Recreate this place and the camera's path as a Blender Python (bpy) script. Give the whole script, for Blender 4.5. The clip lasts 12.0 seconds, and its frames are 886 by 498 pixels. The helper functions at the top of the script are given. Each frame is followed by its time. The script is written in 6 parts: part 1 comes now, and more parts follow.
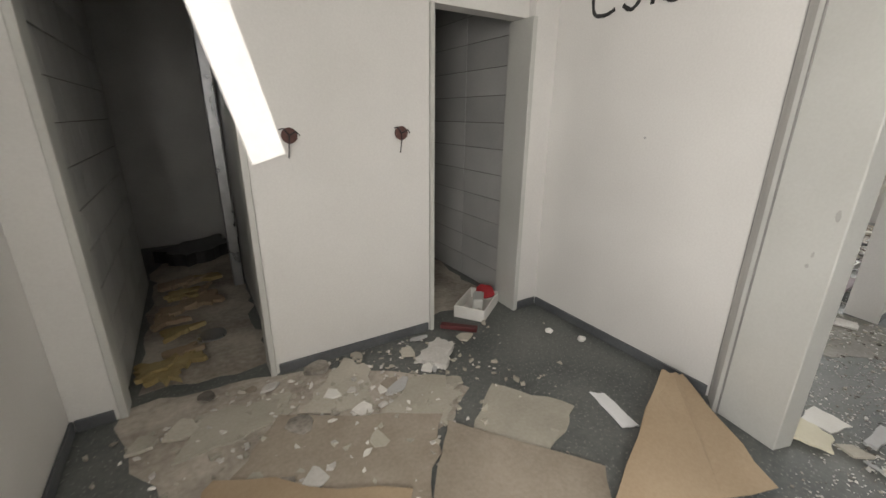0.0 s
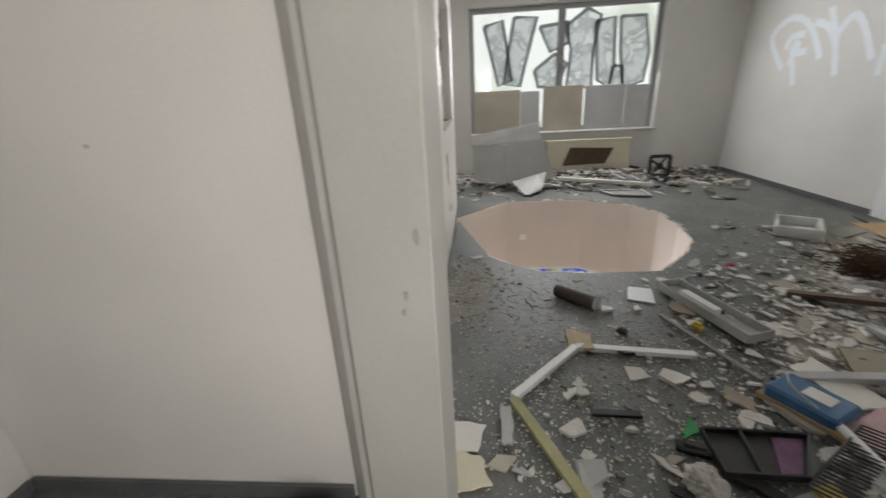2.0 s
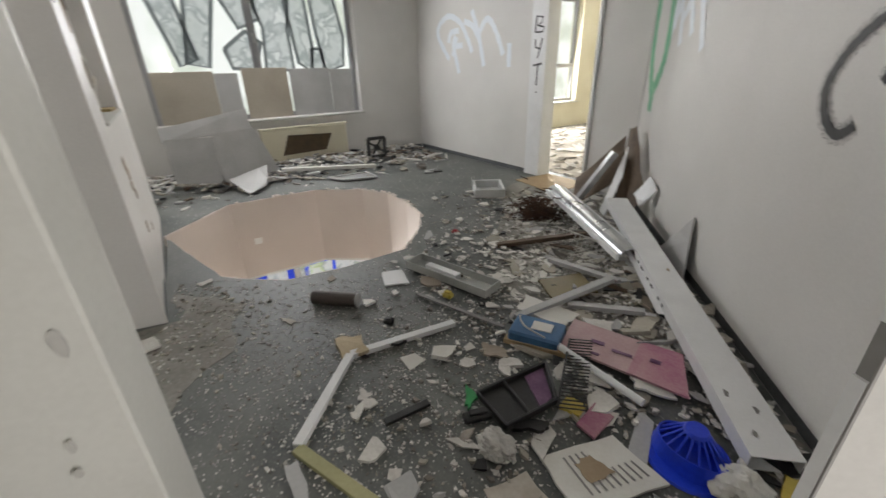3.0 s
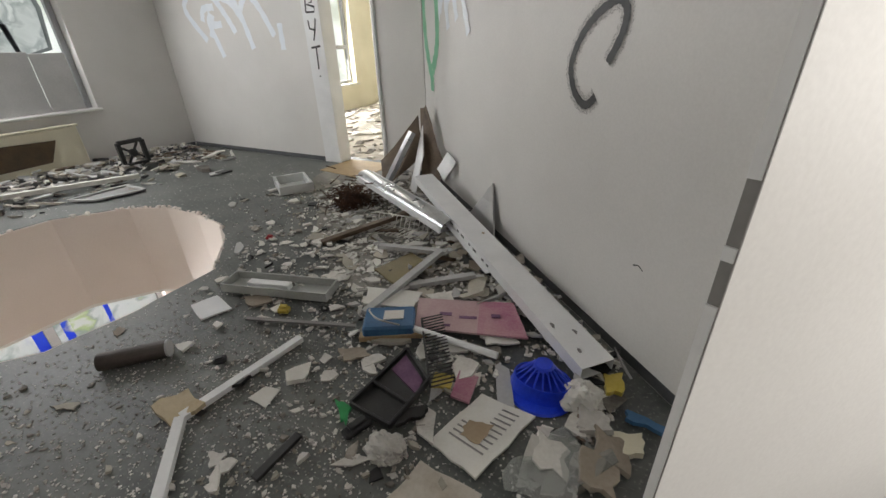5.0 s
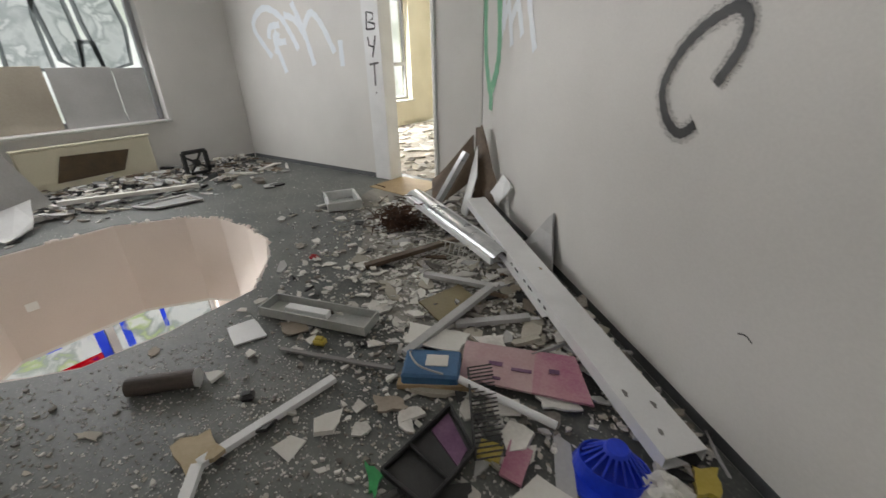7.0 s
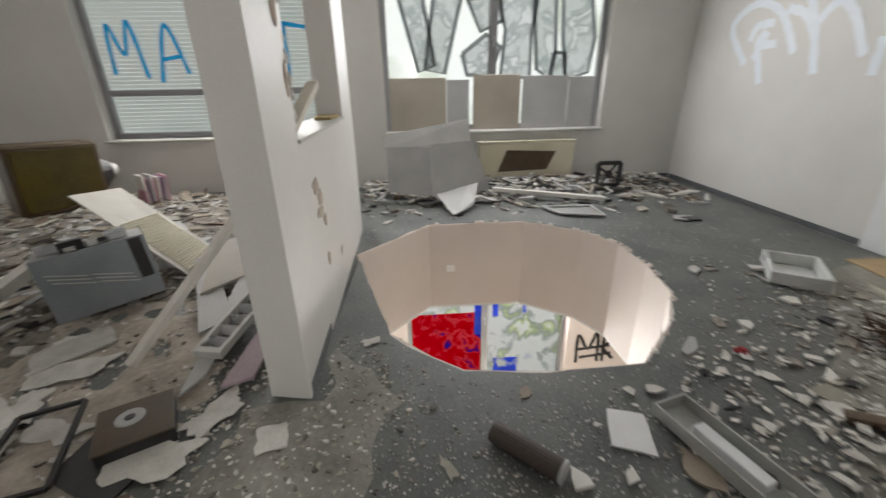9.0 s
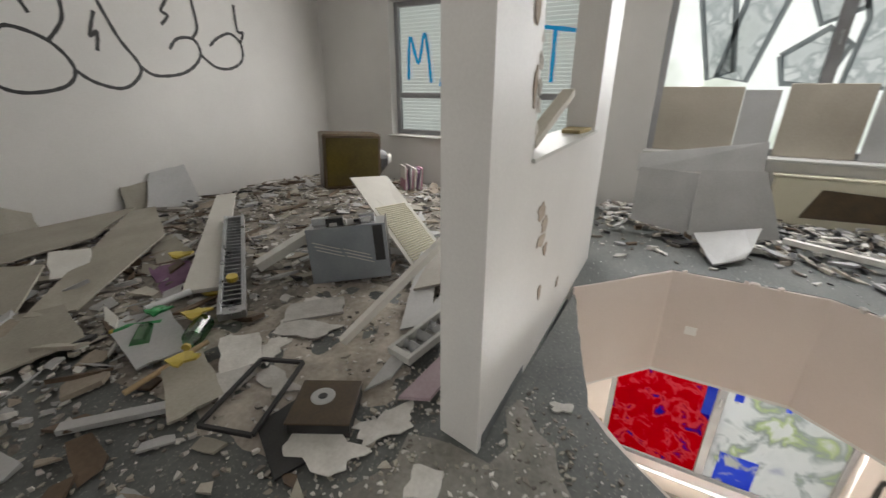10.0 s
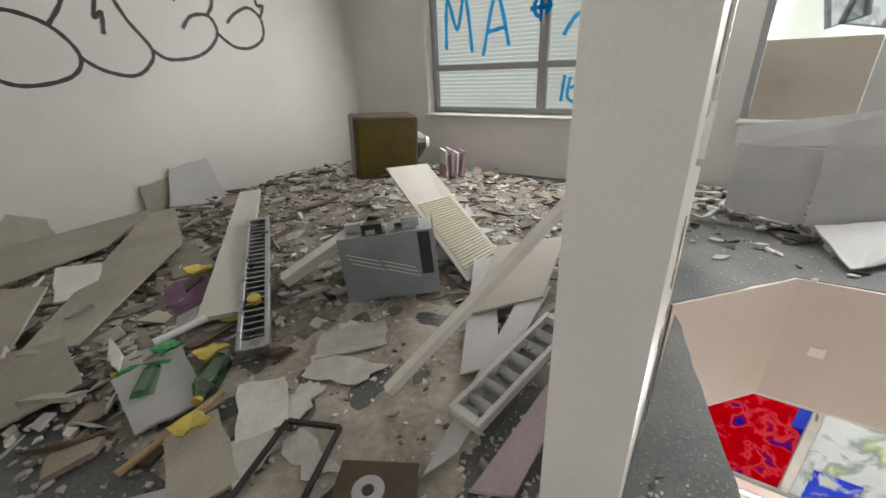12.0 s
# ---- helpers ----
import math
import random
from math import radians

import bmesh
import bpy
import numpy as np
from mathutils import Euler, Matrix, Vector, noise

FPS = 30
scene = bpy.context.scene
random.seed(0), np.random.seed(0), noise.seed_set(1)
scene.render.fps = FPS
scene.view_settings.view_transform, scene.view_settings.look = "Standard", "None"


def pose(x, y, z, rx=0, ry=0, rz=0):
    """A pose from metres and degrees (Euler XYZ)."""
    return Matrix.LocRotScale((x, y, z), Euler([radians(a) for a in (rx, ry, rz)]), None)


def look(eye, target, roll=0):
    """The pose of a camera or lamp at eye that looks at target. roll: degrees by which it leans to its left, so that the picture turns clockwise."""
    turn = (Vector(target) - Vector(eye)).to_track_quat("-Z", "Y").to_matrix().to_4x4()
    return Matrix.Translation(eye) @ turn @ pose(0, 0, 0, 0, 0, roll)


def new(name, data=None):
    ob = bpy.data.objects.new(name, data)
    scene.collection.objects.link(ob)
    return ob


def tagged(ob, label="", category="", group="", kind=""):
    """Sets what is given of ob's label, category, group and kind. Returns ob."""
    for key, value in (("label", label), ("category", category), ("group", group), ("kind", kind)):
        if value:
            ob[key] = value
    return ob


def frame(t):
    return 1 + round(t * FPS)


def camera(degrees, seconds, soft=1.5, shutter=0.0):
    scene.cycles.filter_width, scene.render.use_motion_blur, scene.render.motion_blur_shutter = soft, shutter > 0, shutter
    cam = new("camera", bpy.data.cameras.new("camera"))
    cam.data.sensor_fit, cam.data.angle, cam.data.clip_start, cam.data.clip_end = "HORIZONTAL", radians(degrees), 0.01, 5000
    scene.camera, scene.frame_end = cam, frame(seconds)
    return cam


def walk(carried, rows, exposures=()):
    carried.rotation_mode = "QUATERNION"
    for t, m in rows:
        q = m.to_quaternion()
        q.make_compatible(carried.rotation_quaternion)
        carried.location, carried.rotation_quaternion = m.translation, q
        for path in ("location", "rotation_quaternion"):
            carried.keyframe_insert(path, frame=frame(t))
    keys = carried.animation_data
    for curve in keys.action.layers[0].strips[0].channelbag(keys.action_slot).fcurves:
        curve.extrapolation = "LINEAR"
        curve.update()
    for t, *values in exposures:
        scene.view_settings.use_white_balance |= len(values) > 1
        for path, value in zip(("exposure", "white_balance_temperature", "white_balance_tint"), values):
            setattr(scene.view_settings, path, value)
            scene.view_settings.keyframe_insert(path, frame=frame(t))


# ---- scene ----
cam = camera(95.4, 12.0, soft=1.5, shutter=0.28)
PATH = [
    (0, (1.482, 1.2, 1.446), (2.48, 2.816, 0.82), 0.6),
    (0.5, (1.74, 1.42, 1.453), (2.838, 2.969, 0.817), -1.1),
    (1, (2.086, 1.494, 1.452), (3.527, 2.747, 0.856), -2.3),
    (1.5, (2.333, 1.524, 1.446), (4.071, 2.294, 0.825), -3.6),
    (2, (2.612, 1.541, 1.42), (4.477, 1.703, 0.715), -3.0),
    (2.5, (2.748, 1.513, 1.435), (4.541, 1.061, 0.672), -2.8),
    (3, (2.9, 1.499, 1.419), (4.428, 0.501, 0.601), -1.7),
    (3.5, (2.995, 1.484, 1.434), (4.212, 0.162, 0.555), -1.9),
    (3.7, (3.035, 1.532, 1.413), (4.135, 0.109, 0.54), -1.1),
    (5.5, (3.056, 1.507, 1.447), (3.879, -0.071, 0.536), -1.8),
    (6, (3.078, 1.481, 1.449), (3.892, -0.109, 0.549), -1.6),
    (6.5, (3.098, 1.395, 1.434), (3.988, -0.168, 0.559), -1.7),
    (6.7, (3.138, 1.351, 1.433), (4.077, -0.19, 0.571), -1.7),
    (8.3, (3.722, 1.226, 1.452), (5.35, 0.363, 0.674), -0.5),
    (8.5, (3.808, 1.237, 1.442), (5.513, 0.531, 0.671), -0.7),
    (9, (4.075, 1.248, 1.421), (5.916, 1.111, 0.654), -1.0),
    (9.5, (4.331, 1.239, 1.426), (6.118, 1.72, 0.667), -0.4),
    (10, (4.48, 1.301, 1.437), (6.107, 2.199, 0.699), 0.2),
    (10.5, (4.616, 1.452, 1.43), (6.13, 2.55, 0.721), 0.8),
    (11, (4.769, 1.67, 1.433), (6.225, 2.836, 0.712), 0.4),
    (11.5, (4.841, 1.774, 1.405), (6.302, 2.913, 0.653), -1.1),
    (12, (4.936, 1.766, 1.416), (6.444, 2.777, 0.577), -2.8),
]
walk(cam, [(t, look(eye, target, roll)) for t, eye, target, roll in PATH], [(0, 0.15), (1.0, 0.06), (2.0, -0.2), (3.5, -0.14), (6.0, -0.16), (9.5, -0.1), (12.0, 0.18)])


# ---- light ----
world = bpy.data.worlds.new("sky")
scene.world = world
world.use_nodes = True
wn = world.node_tree.nodes
sky = wn.new("ShaderNodeTexSky")
sky.sky_type, sky.sun_disc = "NISHITA", False
sky.sun_elevation, sky.sun_rotation = radians(48), radians(60)
wn["Background"].inputs[1].default_value = 0.12
world.node_tree.links.new(sky.outputs[0], wn["Background"].inputs[0])
sun = new("sun", bpy.data.lights.new("sun", "SUN"))
sun.data.energy, sun.data.angle, sun.data.color = 0.8, radians(15), (1, 0.96, 0.9)
sun.matrix_world = look((20, 8, 20), (0, 0, 0))


def window_light(name, x, y, z, w, h, toward, power, color=(1, 0.98, 0.95)):
    lamp = new(name, bpy.data.lights.new(name, "AREA"))
    lamp.data.shape, lamp.data.size, lamp.data.size_y = "RECTANGLE", w, h
    lamp.data.energy, lamp.data.color = power, color
    lamp.matrix_world = look((x, y, z), toward)
    return lamp


window_light("window_light_main", 9.93, 0.05, 2.05, 2.8, 1.1, (6.0, 0.05, 0.9), 84, (0.99, 0.985, 1))
window_light("window_light_left", 9.9, 3.8, 1.7, 2.7, 1.7, (5.5, 3.8, 1.0), 74, (1, 0.965, 0.94))
window_light("window_light_lower", 10.04, 0.05, -2.7, 2.7, 2.3, (5, 0.05, -2.4), 450)
window_light("window_light_beyond", 10.04, -5.7, 1.7, 2.8, 2.1, (5, -5.9, 1.2), 300)
# Fixed fill lamp in a made-up opening, standing in for the carried torch.
window_light("torch_fill_hall", 0.62, 0.45, 1.62, 1.2, 1.3, (3.7, 1.75, 1.0), 72, (1, 0.955, 0.905))

# ---- materials ----


def mat(name, a, b=None, rough=0.6, scale=4.0, fine=60.0, bump=0.15, metal=0.0, spread=0.5, speck=None, speck_size=0.0, per_piece=0.0):
    """Two-scale noise between colours a and b, fine relief, optional specks, per-piece variation."""
    m = bpy.data.materials.new(name)
    m.use_nodes = True
    n, l = m.node_tree.nodes, m.node_tree.links
    bsdf = n["Principled BSDF"]
    bsdf.inputs["Metallic"].default_value = metal
    tc = n.new("ShaderNodeTexCoord")
    geo = n.new("ShaderNodeNewGeometry")
    big, small = n.new("ShaderNodeTexNoise"), n.new("ShaderNodeTexNoise")
    big.inputs["Scale"].default_value, big.inputs["Detail"].default_value = scale, 6
    small.inputs["Scale"].default_value, small.inputs["Detail"].default_value = fine, 4
    for q in (big, small):
        l.new(geo.outputs["Position"], q.inputs["Vector"])
    add = n.new("ShaderNodeMath")
    add.operation = "MULTIPLY_ADD"
    l.new(small.outputs[0], add.inputs[0])
    add.inputs[1].default_value = 0.45
    l.new(big.outputs[0], add.inputs[2])
    ramp = n.new("ShaderNodeValToRGB")
    ramp.color_ramp.elements[0].position = 0.72 - spread * 0.5
    ramp.color_ramp.elements[1].position = 0.72 + spread * 0.5
    ramp.color_ramp.elements[0].color = (*a, 1)
    ramp.color_ramp.elements[1].color = (*(b or a), 1)
    l.new(add.outputs[0], ramp.inputs[0])
    col = ramp.outputs[0]
    if speck:
        vor = n.new("ShaderNodeTexNoise")
        vor.inputs["Scale"].default_value, vor.inputs["Detail"].default_value = speck_size, 2
        l.new(geo.outputs["Position"], vor.inputs["Vector"])
        cut = n.new("ShaderNodeValToRGB")
        cut.color_ramp.elements[0].position, cut.color_ramp.elements[1].position = 0.62, 0.68
        l.new(vor.outputs[0], cut.inputs[0])
        mix = n.new("ShaderNodeMixRGB")
        l.new(cut.outputs[0], mix.inputs[0])
        l.new(col, mix.inputs[1])
        mix.inputs[2].default_value = (*speck, 1)
        col = mix.outputs[0]
    if per_piece:
        info = n.new("ShaderNodeObjectInfo")
        rnd = n.new("ShaderNodeMath")
        rnd.operation = "ADD"
        l.new(info.outputs["Random"], rnd.inputs[0])
        l.new(geo.outputs["Random Per Island"], rnd.inputs[1])
        fr = n.new("ShaderNodeMath")
        fr.operation = "FRACT"
        l.new(rnd.outputs[0], fr.inputs[0])
        mr = n.new("ShaderNodeMapRange")
        mr.inputs["To Min"].default_value, mr.inputs["To Max"].default_value = 1 - per_piece, 1 + per_piece * 0.4
        l.new(fr.outputs[0], mr.inputs[0])
        hsv = n.new("ShaderNodeHueSaturation")
        l.new(mr.outputs[0], hsv.inputs["Value"])
        l.new(col, hsv.inputs["Color"])
        col = hsv.outputs[0]
    l.new(col, bsdf.inputs["Base Color"])
    rr = n.new("ShaderNodeMapRange")
    rr.inputs["To Min"].default_value, rr.inputs["To Max"].default_value = max(rough - 0.12, 0.02), min(rough + 0.12, 1)
    l.new(big.outputs[0], rr.inputs[0])
    l.new(rr.outputs[0], bsdf.inputs["Roughness"])
    bp = n.new("ShaderNodeBump")
    bp.inputs["Strength"].default_value, bp.inputs["Distance"].default_value = bump, 0.01
    l.new(add.outputs[0], bp.inputs["Height"])
    l.new(bp.outputs[0], bsdf.inputs["Normal"])
    return m


WALL = mat("wall_paint", (0.62, 0.605, 0.58), (0.73, 0.715, 0.69), 0.55, 1.1, 90, 0.06)
FRAME_GREY = mat("grey_frame_paint", (0.46, 0.46, 0.43), (0.54, 0.54, 0.51), 0.4, 2, 80, 0.05)
# Plain dark grey; in the frame joints and lock cutouts it paints shade.
DARKLINE = mat("dark_grey", (0.20, 0.195, 0.19), (0.27, 0.26, 0.25), 0.6, 3, 60, 0.1)
SKIRT = mat("skirting_vinyl", (0.07, 0.075, 0.08), (0.13, 0.135, 0.14), 0.5, 5, 60, 0.1)
LINO = mat("linoleum", (0.066, 0.074, 0.072), (0.165, 0.17, 0.158), 0.5, 2.2, 35, 0.25, speck=(0.25, 0.25, 0.235), speck_size=70)
PINK = mat("pink_plaster", (0.66, 0.59, 0.545), (0.75, 0.68, 0.635), 0.7, 1.2, 80, 0.08)
CEIL = mat("ceiling_paint", (0.74, 0.74, 0.72), (0.82, 0.82, 0.8), 0.8, 1.2, 70, 0.1)
TILE = mat("wall_tile", (0.42, 0.42, 0.41), (0.52, 0.52, 0.5), 0.42, 3, 60, 0.02, per_piece=0.12)
GROUT = mat("grout", (0.16, 0.15, 0.14), (0.25, 0.24, 0.22), 0.8, 6, 90, 0.2)
DUST = mat("floor_dust", (0.15, 0.145, 0.13), (0.35, 0.335, 0.30), 0.85, 4, 40, 0.3)
SCREED = mat("dusty_screed", (0.22, 0.19, 0.155), (0.56, 0.51, 0.44), 0.85, 3.2, 30, 0.5)
ALU = mat("window_aluminium", (0.28, 0.28, 0.29), (0.36, 0.36, 0.37), 0.35, 4, 80, 0.04, metal=0.4)
WHITE_METAL = mat("white_enamel", (0.73, 0.735, 0.74), (0.82, 0.825, 0.83), 0.35, 5, 70, 0.05)
STEEL = mat("bare_steel", (0.35, 0.36, 0.37), (0.55, 0.56, 0.57), 0.3, 8, 120, 0.08, metal=0.9)
PCGREY = mat("zinc_sheet", (0.24, 0.27, 0.30), (0.34, 0.37, 0.40), 0.4, 5, 90, 0.05, metal=0.5)
BOARD = mat("plasterboard", (0.36, 0.335, 0.275), (0.50, 0.47, 0.40), 0.85, 3, 60, 0.2, per_piece=0.25)
GREYBOARD = mat("grey_board", (0.38, 0.38, 0.375), (0.50, 0.50, 0.495), 0.6, 2.5, 60, 0.05)
PLASTER = mat("plaster_rubble", (0.54, 0.52, 0.48), (0.77, 0.75, 0.71), 0.9, 9, 60, 0.5, per_piece=0.28)
RUBBLE = mat("mixed_rubble", (0.12, 0.11, 0.095), (0.43, 0.39, 0.34), 0.85, 10, 50, 0.5, per_piece=0.55)
CARD = mat("cardboard", (0.30, 0.22, 0.14), (0.40, 0.31, 0.21), 0.85, 2.5, 70, 0.15)
CARD_DUSTY = mat("dusty_cardboard", (0.24, 0.20, 0.155), (0.38, 0.33, 0.27), 0.9, 3, 60, 0.25)
SHUTTER = mat("window_board", (0.36, 0.32, 0.26), (0.46, 0.42, 0.35), 0.8, 2, 60, 0.1)
BLACK = mat("black_plastic", (0.012, 0.012, 0.013), (0.035, 0.035, 0.035), 0.45, 8, 90, 0.1)
BLUE = mat("blue_plastic", (0.008, 0.035, 0.55), (0.02, 0.07, 0.75), 0.35, 6, 70, 0.05)
DARKBLUE = mat("dusty_blue_plastic", (0.03, 0.10, 0.22), (0.06, 0.17, 0.33), 0.5, 6, 70, 0.1)
PINKP = mat("pink_sheet", (0.36, 0.10, 0.20), (0.50, 0.30, 0.32), 0.5, 5, 70, 0.1)
PURPLE = mat("purple_film", (0.10, 0.03, 0.10), (0.24, 0.13, 0.22), 0.5, 7, 70, 0.1)
GREENP = mat("green_plastic", (0.02, 0.22, 0.06), (0.05, 0.36, 0.12), 0.3, 7, 70, 0.05)
YELLOW = mat("yellow_plastic", (0.5, 0.38, 0.05), (0.62, 0.5, 0.12), 0.4, 7, 70, 0.05)
RED = mat("red_cloth", (0.30, 0.015, 0.02), (0.42, 0.04, 0.05), 0.8, 9, 70, 0.3)
WOOD = mat("brown_wood", (0.07, 0.045, 0.028), (0.16, 0.11, 0.07), 0.55, 6, 50, 0.15)
DARKWOOD = mat("dark_veneer", (0.045, 0.028, 0.015), (0.10, 0.065, 0.03), 0.4, 6, 60, 0.1)
LIGHTWOOD = mat("raw_wood", (0.35, 0.24, 0.13), (0.48, 0.36, 0.21), 0.7, 6, 60, 0.15)
PAPER = mat("paper", (0.66, 0.64, 0.59), (0.76, 0.75, 0.71), 0.8, 6, 70, 0.15)
FOAM = mat("insulation_foam", (0.26, 0.19, 0.07), (0.42, 0.34, 0.17), 0.9, 9, 60, 0.5)
MOSS = mat("tangled_fibre", (0.03, 0.014, 0.008), (0.12, 0.06, 0.035), 0.95, 20, 90, 0.5)
INK = mat("black_spray", (0.012, 0.012, 0.012), (0.03, 0.03, 0.03), 0.5, 8, 90, 0.02)
INK_BLUE = mat("blue_spray", (0.0, 0.17, 0.5), (0.01, 0.25, 0.62), 0.5, 8, 90, 0.02)
INK_WHITE = mat("white_spray", (0.74, 0.79, 0.84), (0.82, 0.86, 0.9), 0.5, 8, 90, 0.02)
INK_GREEN = mat("green_spray", (0.14, 0.42, 0.24), (0.25, 0.55, 0.35), 0.5, 8, 90, 0.02)
MIST = mat("spray_mist", (0.02, 0.02, 0.02), (0.05, 0.05, 0.05), 0.7)
_n, _l = MIST.node_tree.nodes, MIST.node_tree.links
_grain, _cut = _n.new("ShaderNodeTexNoise"), _n.new("ShaderNodeMapRange")
_grain.inputs["Scale"].default_value, _grain.inputs["Detail"].default_value = 220, 3
_cut.inputs["From Min"].default_value, _cut.inputs["From Max"].default_value, _cut.inputs["To Max"].default_value = 0.48, 0.66, 0.8
_l.new(_n.new("ShaderNodeNewGeometry").outputs["Position"], _grain.inputs["Vector"])
_l.new(_grain.outputs[0], _cut.inputs[0])
_l.new(_cut.outputs[0], _n["Principled BSDF"].inputs["Alpha"])
CREAM = mat("cream_paint", (0.60, 0.56, 0.42), (0.70, 0.66, 0.52), 0.6, 2, 70, 0.06)
ASPHALT = mat("ground", (0.05, 0.06, 0.03), (0.12, 0.13, 0.07), 0.9, 0.4, 5, 0.3)


def painted_glass(name, spots, clear=0.3, scale=1.4):
    """Glass covered in paint that lets light through, in patches of colour."""
    m = bpy.data.materials.new(name)
    m.use_nodes = True
    n, l = m.node_tree.nodes, m.node_tree.links
    n.remove(n["Principled BSDF"])
    geo = n.new("ShaderNodeNewGeometry")
    no = n.new("ShaderNodeTexNoise")
    no.inputs["Scale"].default_value, no.inputs["Detail"].default_value, no.inputs["Distortion"].default_value = scale, 5, 0.6
    l.new(geo.outputs["Position"], no.inputs["Vector"])
    ramp = n.new("ShaderNodeValToRGB")
    ramp.color_ramp.interpolation = "LINEAR"
    e = ramp.color_ramp.elements
    while len(e) < len(spots):
        e.new(0.5)
    for q, (p, c) in zip(e, spots):
        q.position, q.color = p, (*c, 1)
    l.new(no.outputs[0], ramp.inputs[0])
    tr, df, mx = n.new("ShaderNodeBsdfTranslucent"), n.new("ShaderNodeBsdfTransparent"), n.new("ShaderNodeMixShader")
    gl, mx2 = n.new("ShaderNodeBsdfDiffuse"), n.new("ShaderNodeMixShader")
    l.new(ramp.outputs[0], tr.inputs[0])
    l.new(ramp.outputs[0], gl.inputs[0])
    mx.inputs[0].default_value, mx2.inputs[0].default_value = clear, 0.25
    l.new(tr.outputs[0], mx.inputs[1])
    l.new(df.outputs[0], mx.inputs[2])
    l.new(mx.outputs[0], mx2.inputs[1])
    l.new(gl.outputs[0], mx2.inputs[2])
    l.new(mx2.outputs[0], n["Material Output"].inputs[0])
    return m


def clear_glass(name, tint=(1, 1, 1), gloss=0.08):
    m = bpy.data.materials.new(name)
    m.use_nodes = True
    n, l = m.node_tree.nodes, m.node_tree.links
    n.remove(n["Principled BSDF"])
    tr, gl, mx = n.new("ShaderNodeBsdfTransparent"), n.new("ShaderNodeBsdfGlossy"), n.new("ShaderNodeMixShader")
    tr.inputs[0].default_value = (*tint, 1)
    gl.inputs["Roughness"].default_value = 0.08
    mx.inputs[0].default_value = gloss
    l.new(tr.outputs[0], mx.inputs[1])
    l.new(gl.outputs[0], mx.inputs[2])
    l.new(mx.outputs[0], n["Material Output"].inputs[0])
    return m


GLASS = clear_glass("clear_glass", (0.95, 0.97, 0.96))
FILM = clear_glass("clear_film", (0.75, 0.78, 0.76), 0.25)
GREENGLASS = clear_glass("green_bottle", (0.15, 0.5, 0.2), 0.2)
SILVER = painted_glass("silver_paint", [(0.0, (0.55, 0.59, 0.60)), (0.42, (0.72, 0.75, 0.76)), (0.55, (0.44, 0.48, 0.50)), (0.62, (0.84, 0.86, 0.87))], 0.2, 4.5)
SILVER_DARK = painted_glass("dark_outline_paint", [(0.0, (0.14, 0.15, 0.16)), (0.5, (0.28, 0.30, 0.31))], 0.05, 4.0)
RED_GLASS = painted_glass("red_painted_glass", [(0.0, (0.50, 0.0, 0.012)), (0.48, (0.62, 0.0, 0.015)), (0.56, (0.75, 0.10, 0.14)), (0.60, (0.5, 0.0, 0.02)), (0.66, (0.04, 0.02, 0.5))], 0.01, 4.5)
WHITE_GLASS = painted_glass("white_painted_glass", [(0.0, (0.1, 0.12, 0.5)), (0.36, (0.75, 0.78, 0.8)), (0.5, (0.8, 0.82, 0.84)), (0.58, (0.45, 0.5, 0.52)), (0.63, (0.58, 0.68, 0.4)), (0.68, (0.8, 0.82, 0.84))], 0.15, 2.4)
BLUE_GLASS = painted_glass("blue_painted_glass", [(0.0, (0.02, 0.05, 0.8)), (0.55, (0.1, 0.2, 0.9)), (0.62, (0.8, 0.82, 0.84))], 0.05, 2.4)
BLIND = painted_glass("shutter_slat", [(0.0, (0.72, 0.74, 0.73)), (0.5, (0.80, 0.82, 0.81))], 0.12, 3.0)
BLUE_INK = painted_glass("blue_sprayed_glass", [(0.0, (0.0, 0.30, 0.75)), (0.5, (0.0, 0.40, 0.85))], 0.12, 5.0)

# ---- builders ----
R = random.Random(7)
V = Vector


def part(name, bm, material, parent=None, label=""):
    me = bpy.data.meshes.new(name)
    bmesh.ops.recalc_face_normals(bm, faces=bm.faces)
    bm.to_mesh(me)
    bm.free()
    me.materials.append(material)
    ob = new(name, me)
    ob.parent = parent
    if label:
        tagged(ob, label)
    return ob


def base(name, x, y, z, label, category, group="", kind=""):
    """An Empty at the base of a thing."""
    ob = new(name)
    ob.location = (x, y, z)
    ob.empty_display_size = 0.1
    return tagged(ob, label, category, group, kind)


def hold(ob, parent):
    """Put a part built in world places under a thing that stands elsewhere."""
    ob.parent = parent
    m = Matrix.Translation(-parent.location)
    if parent.parent:
        m = Matrix.Translation(-parent.parent.location) if not parent.location.length else m
    ob.matrix_parent_inverse = Matrix.Identity(4)
    ob.data.transform(m)
    return ob


def box(lo, hi, bm=None, bevel=0.0):
    own = bmesh.new()
    bmesh.ops.create_cube(own, size=1)
    for v in own.verts:
        v.co = V([l + (c + 0.5) * (h - l) for l, h, c in zip(lo, hi, v.co)])
    if bevel:
        bmesh.ops.bevel(own, geom=own.edges[:], offset=bevel, segments=1, affect="EDGES")
    return merge(bm, own)


def merge(bm, own):
    if bm is None:
        return own
    me = bpy.data.meshes.new("tmp")
    own.to_mesh(me)
    own.free()
    bm.from_mesh(me)
    bpy.data.meshes.remove(me)
    return bm


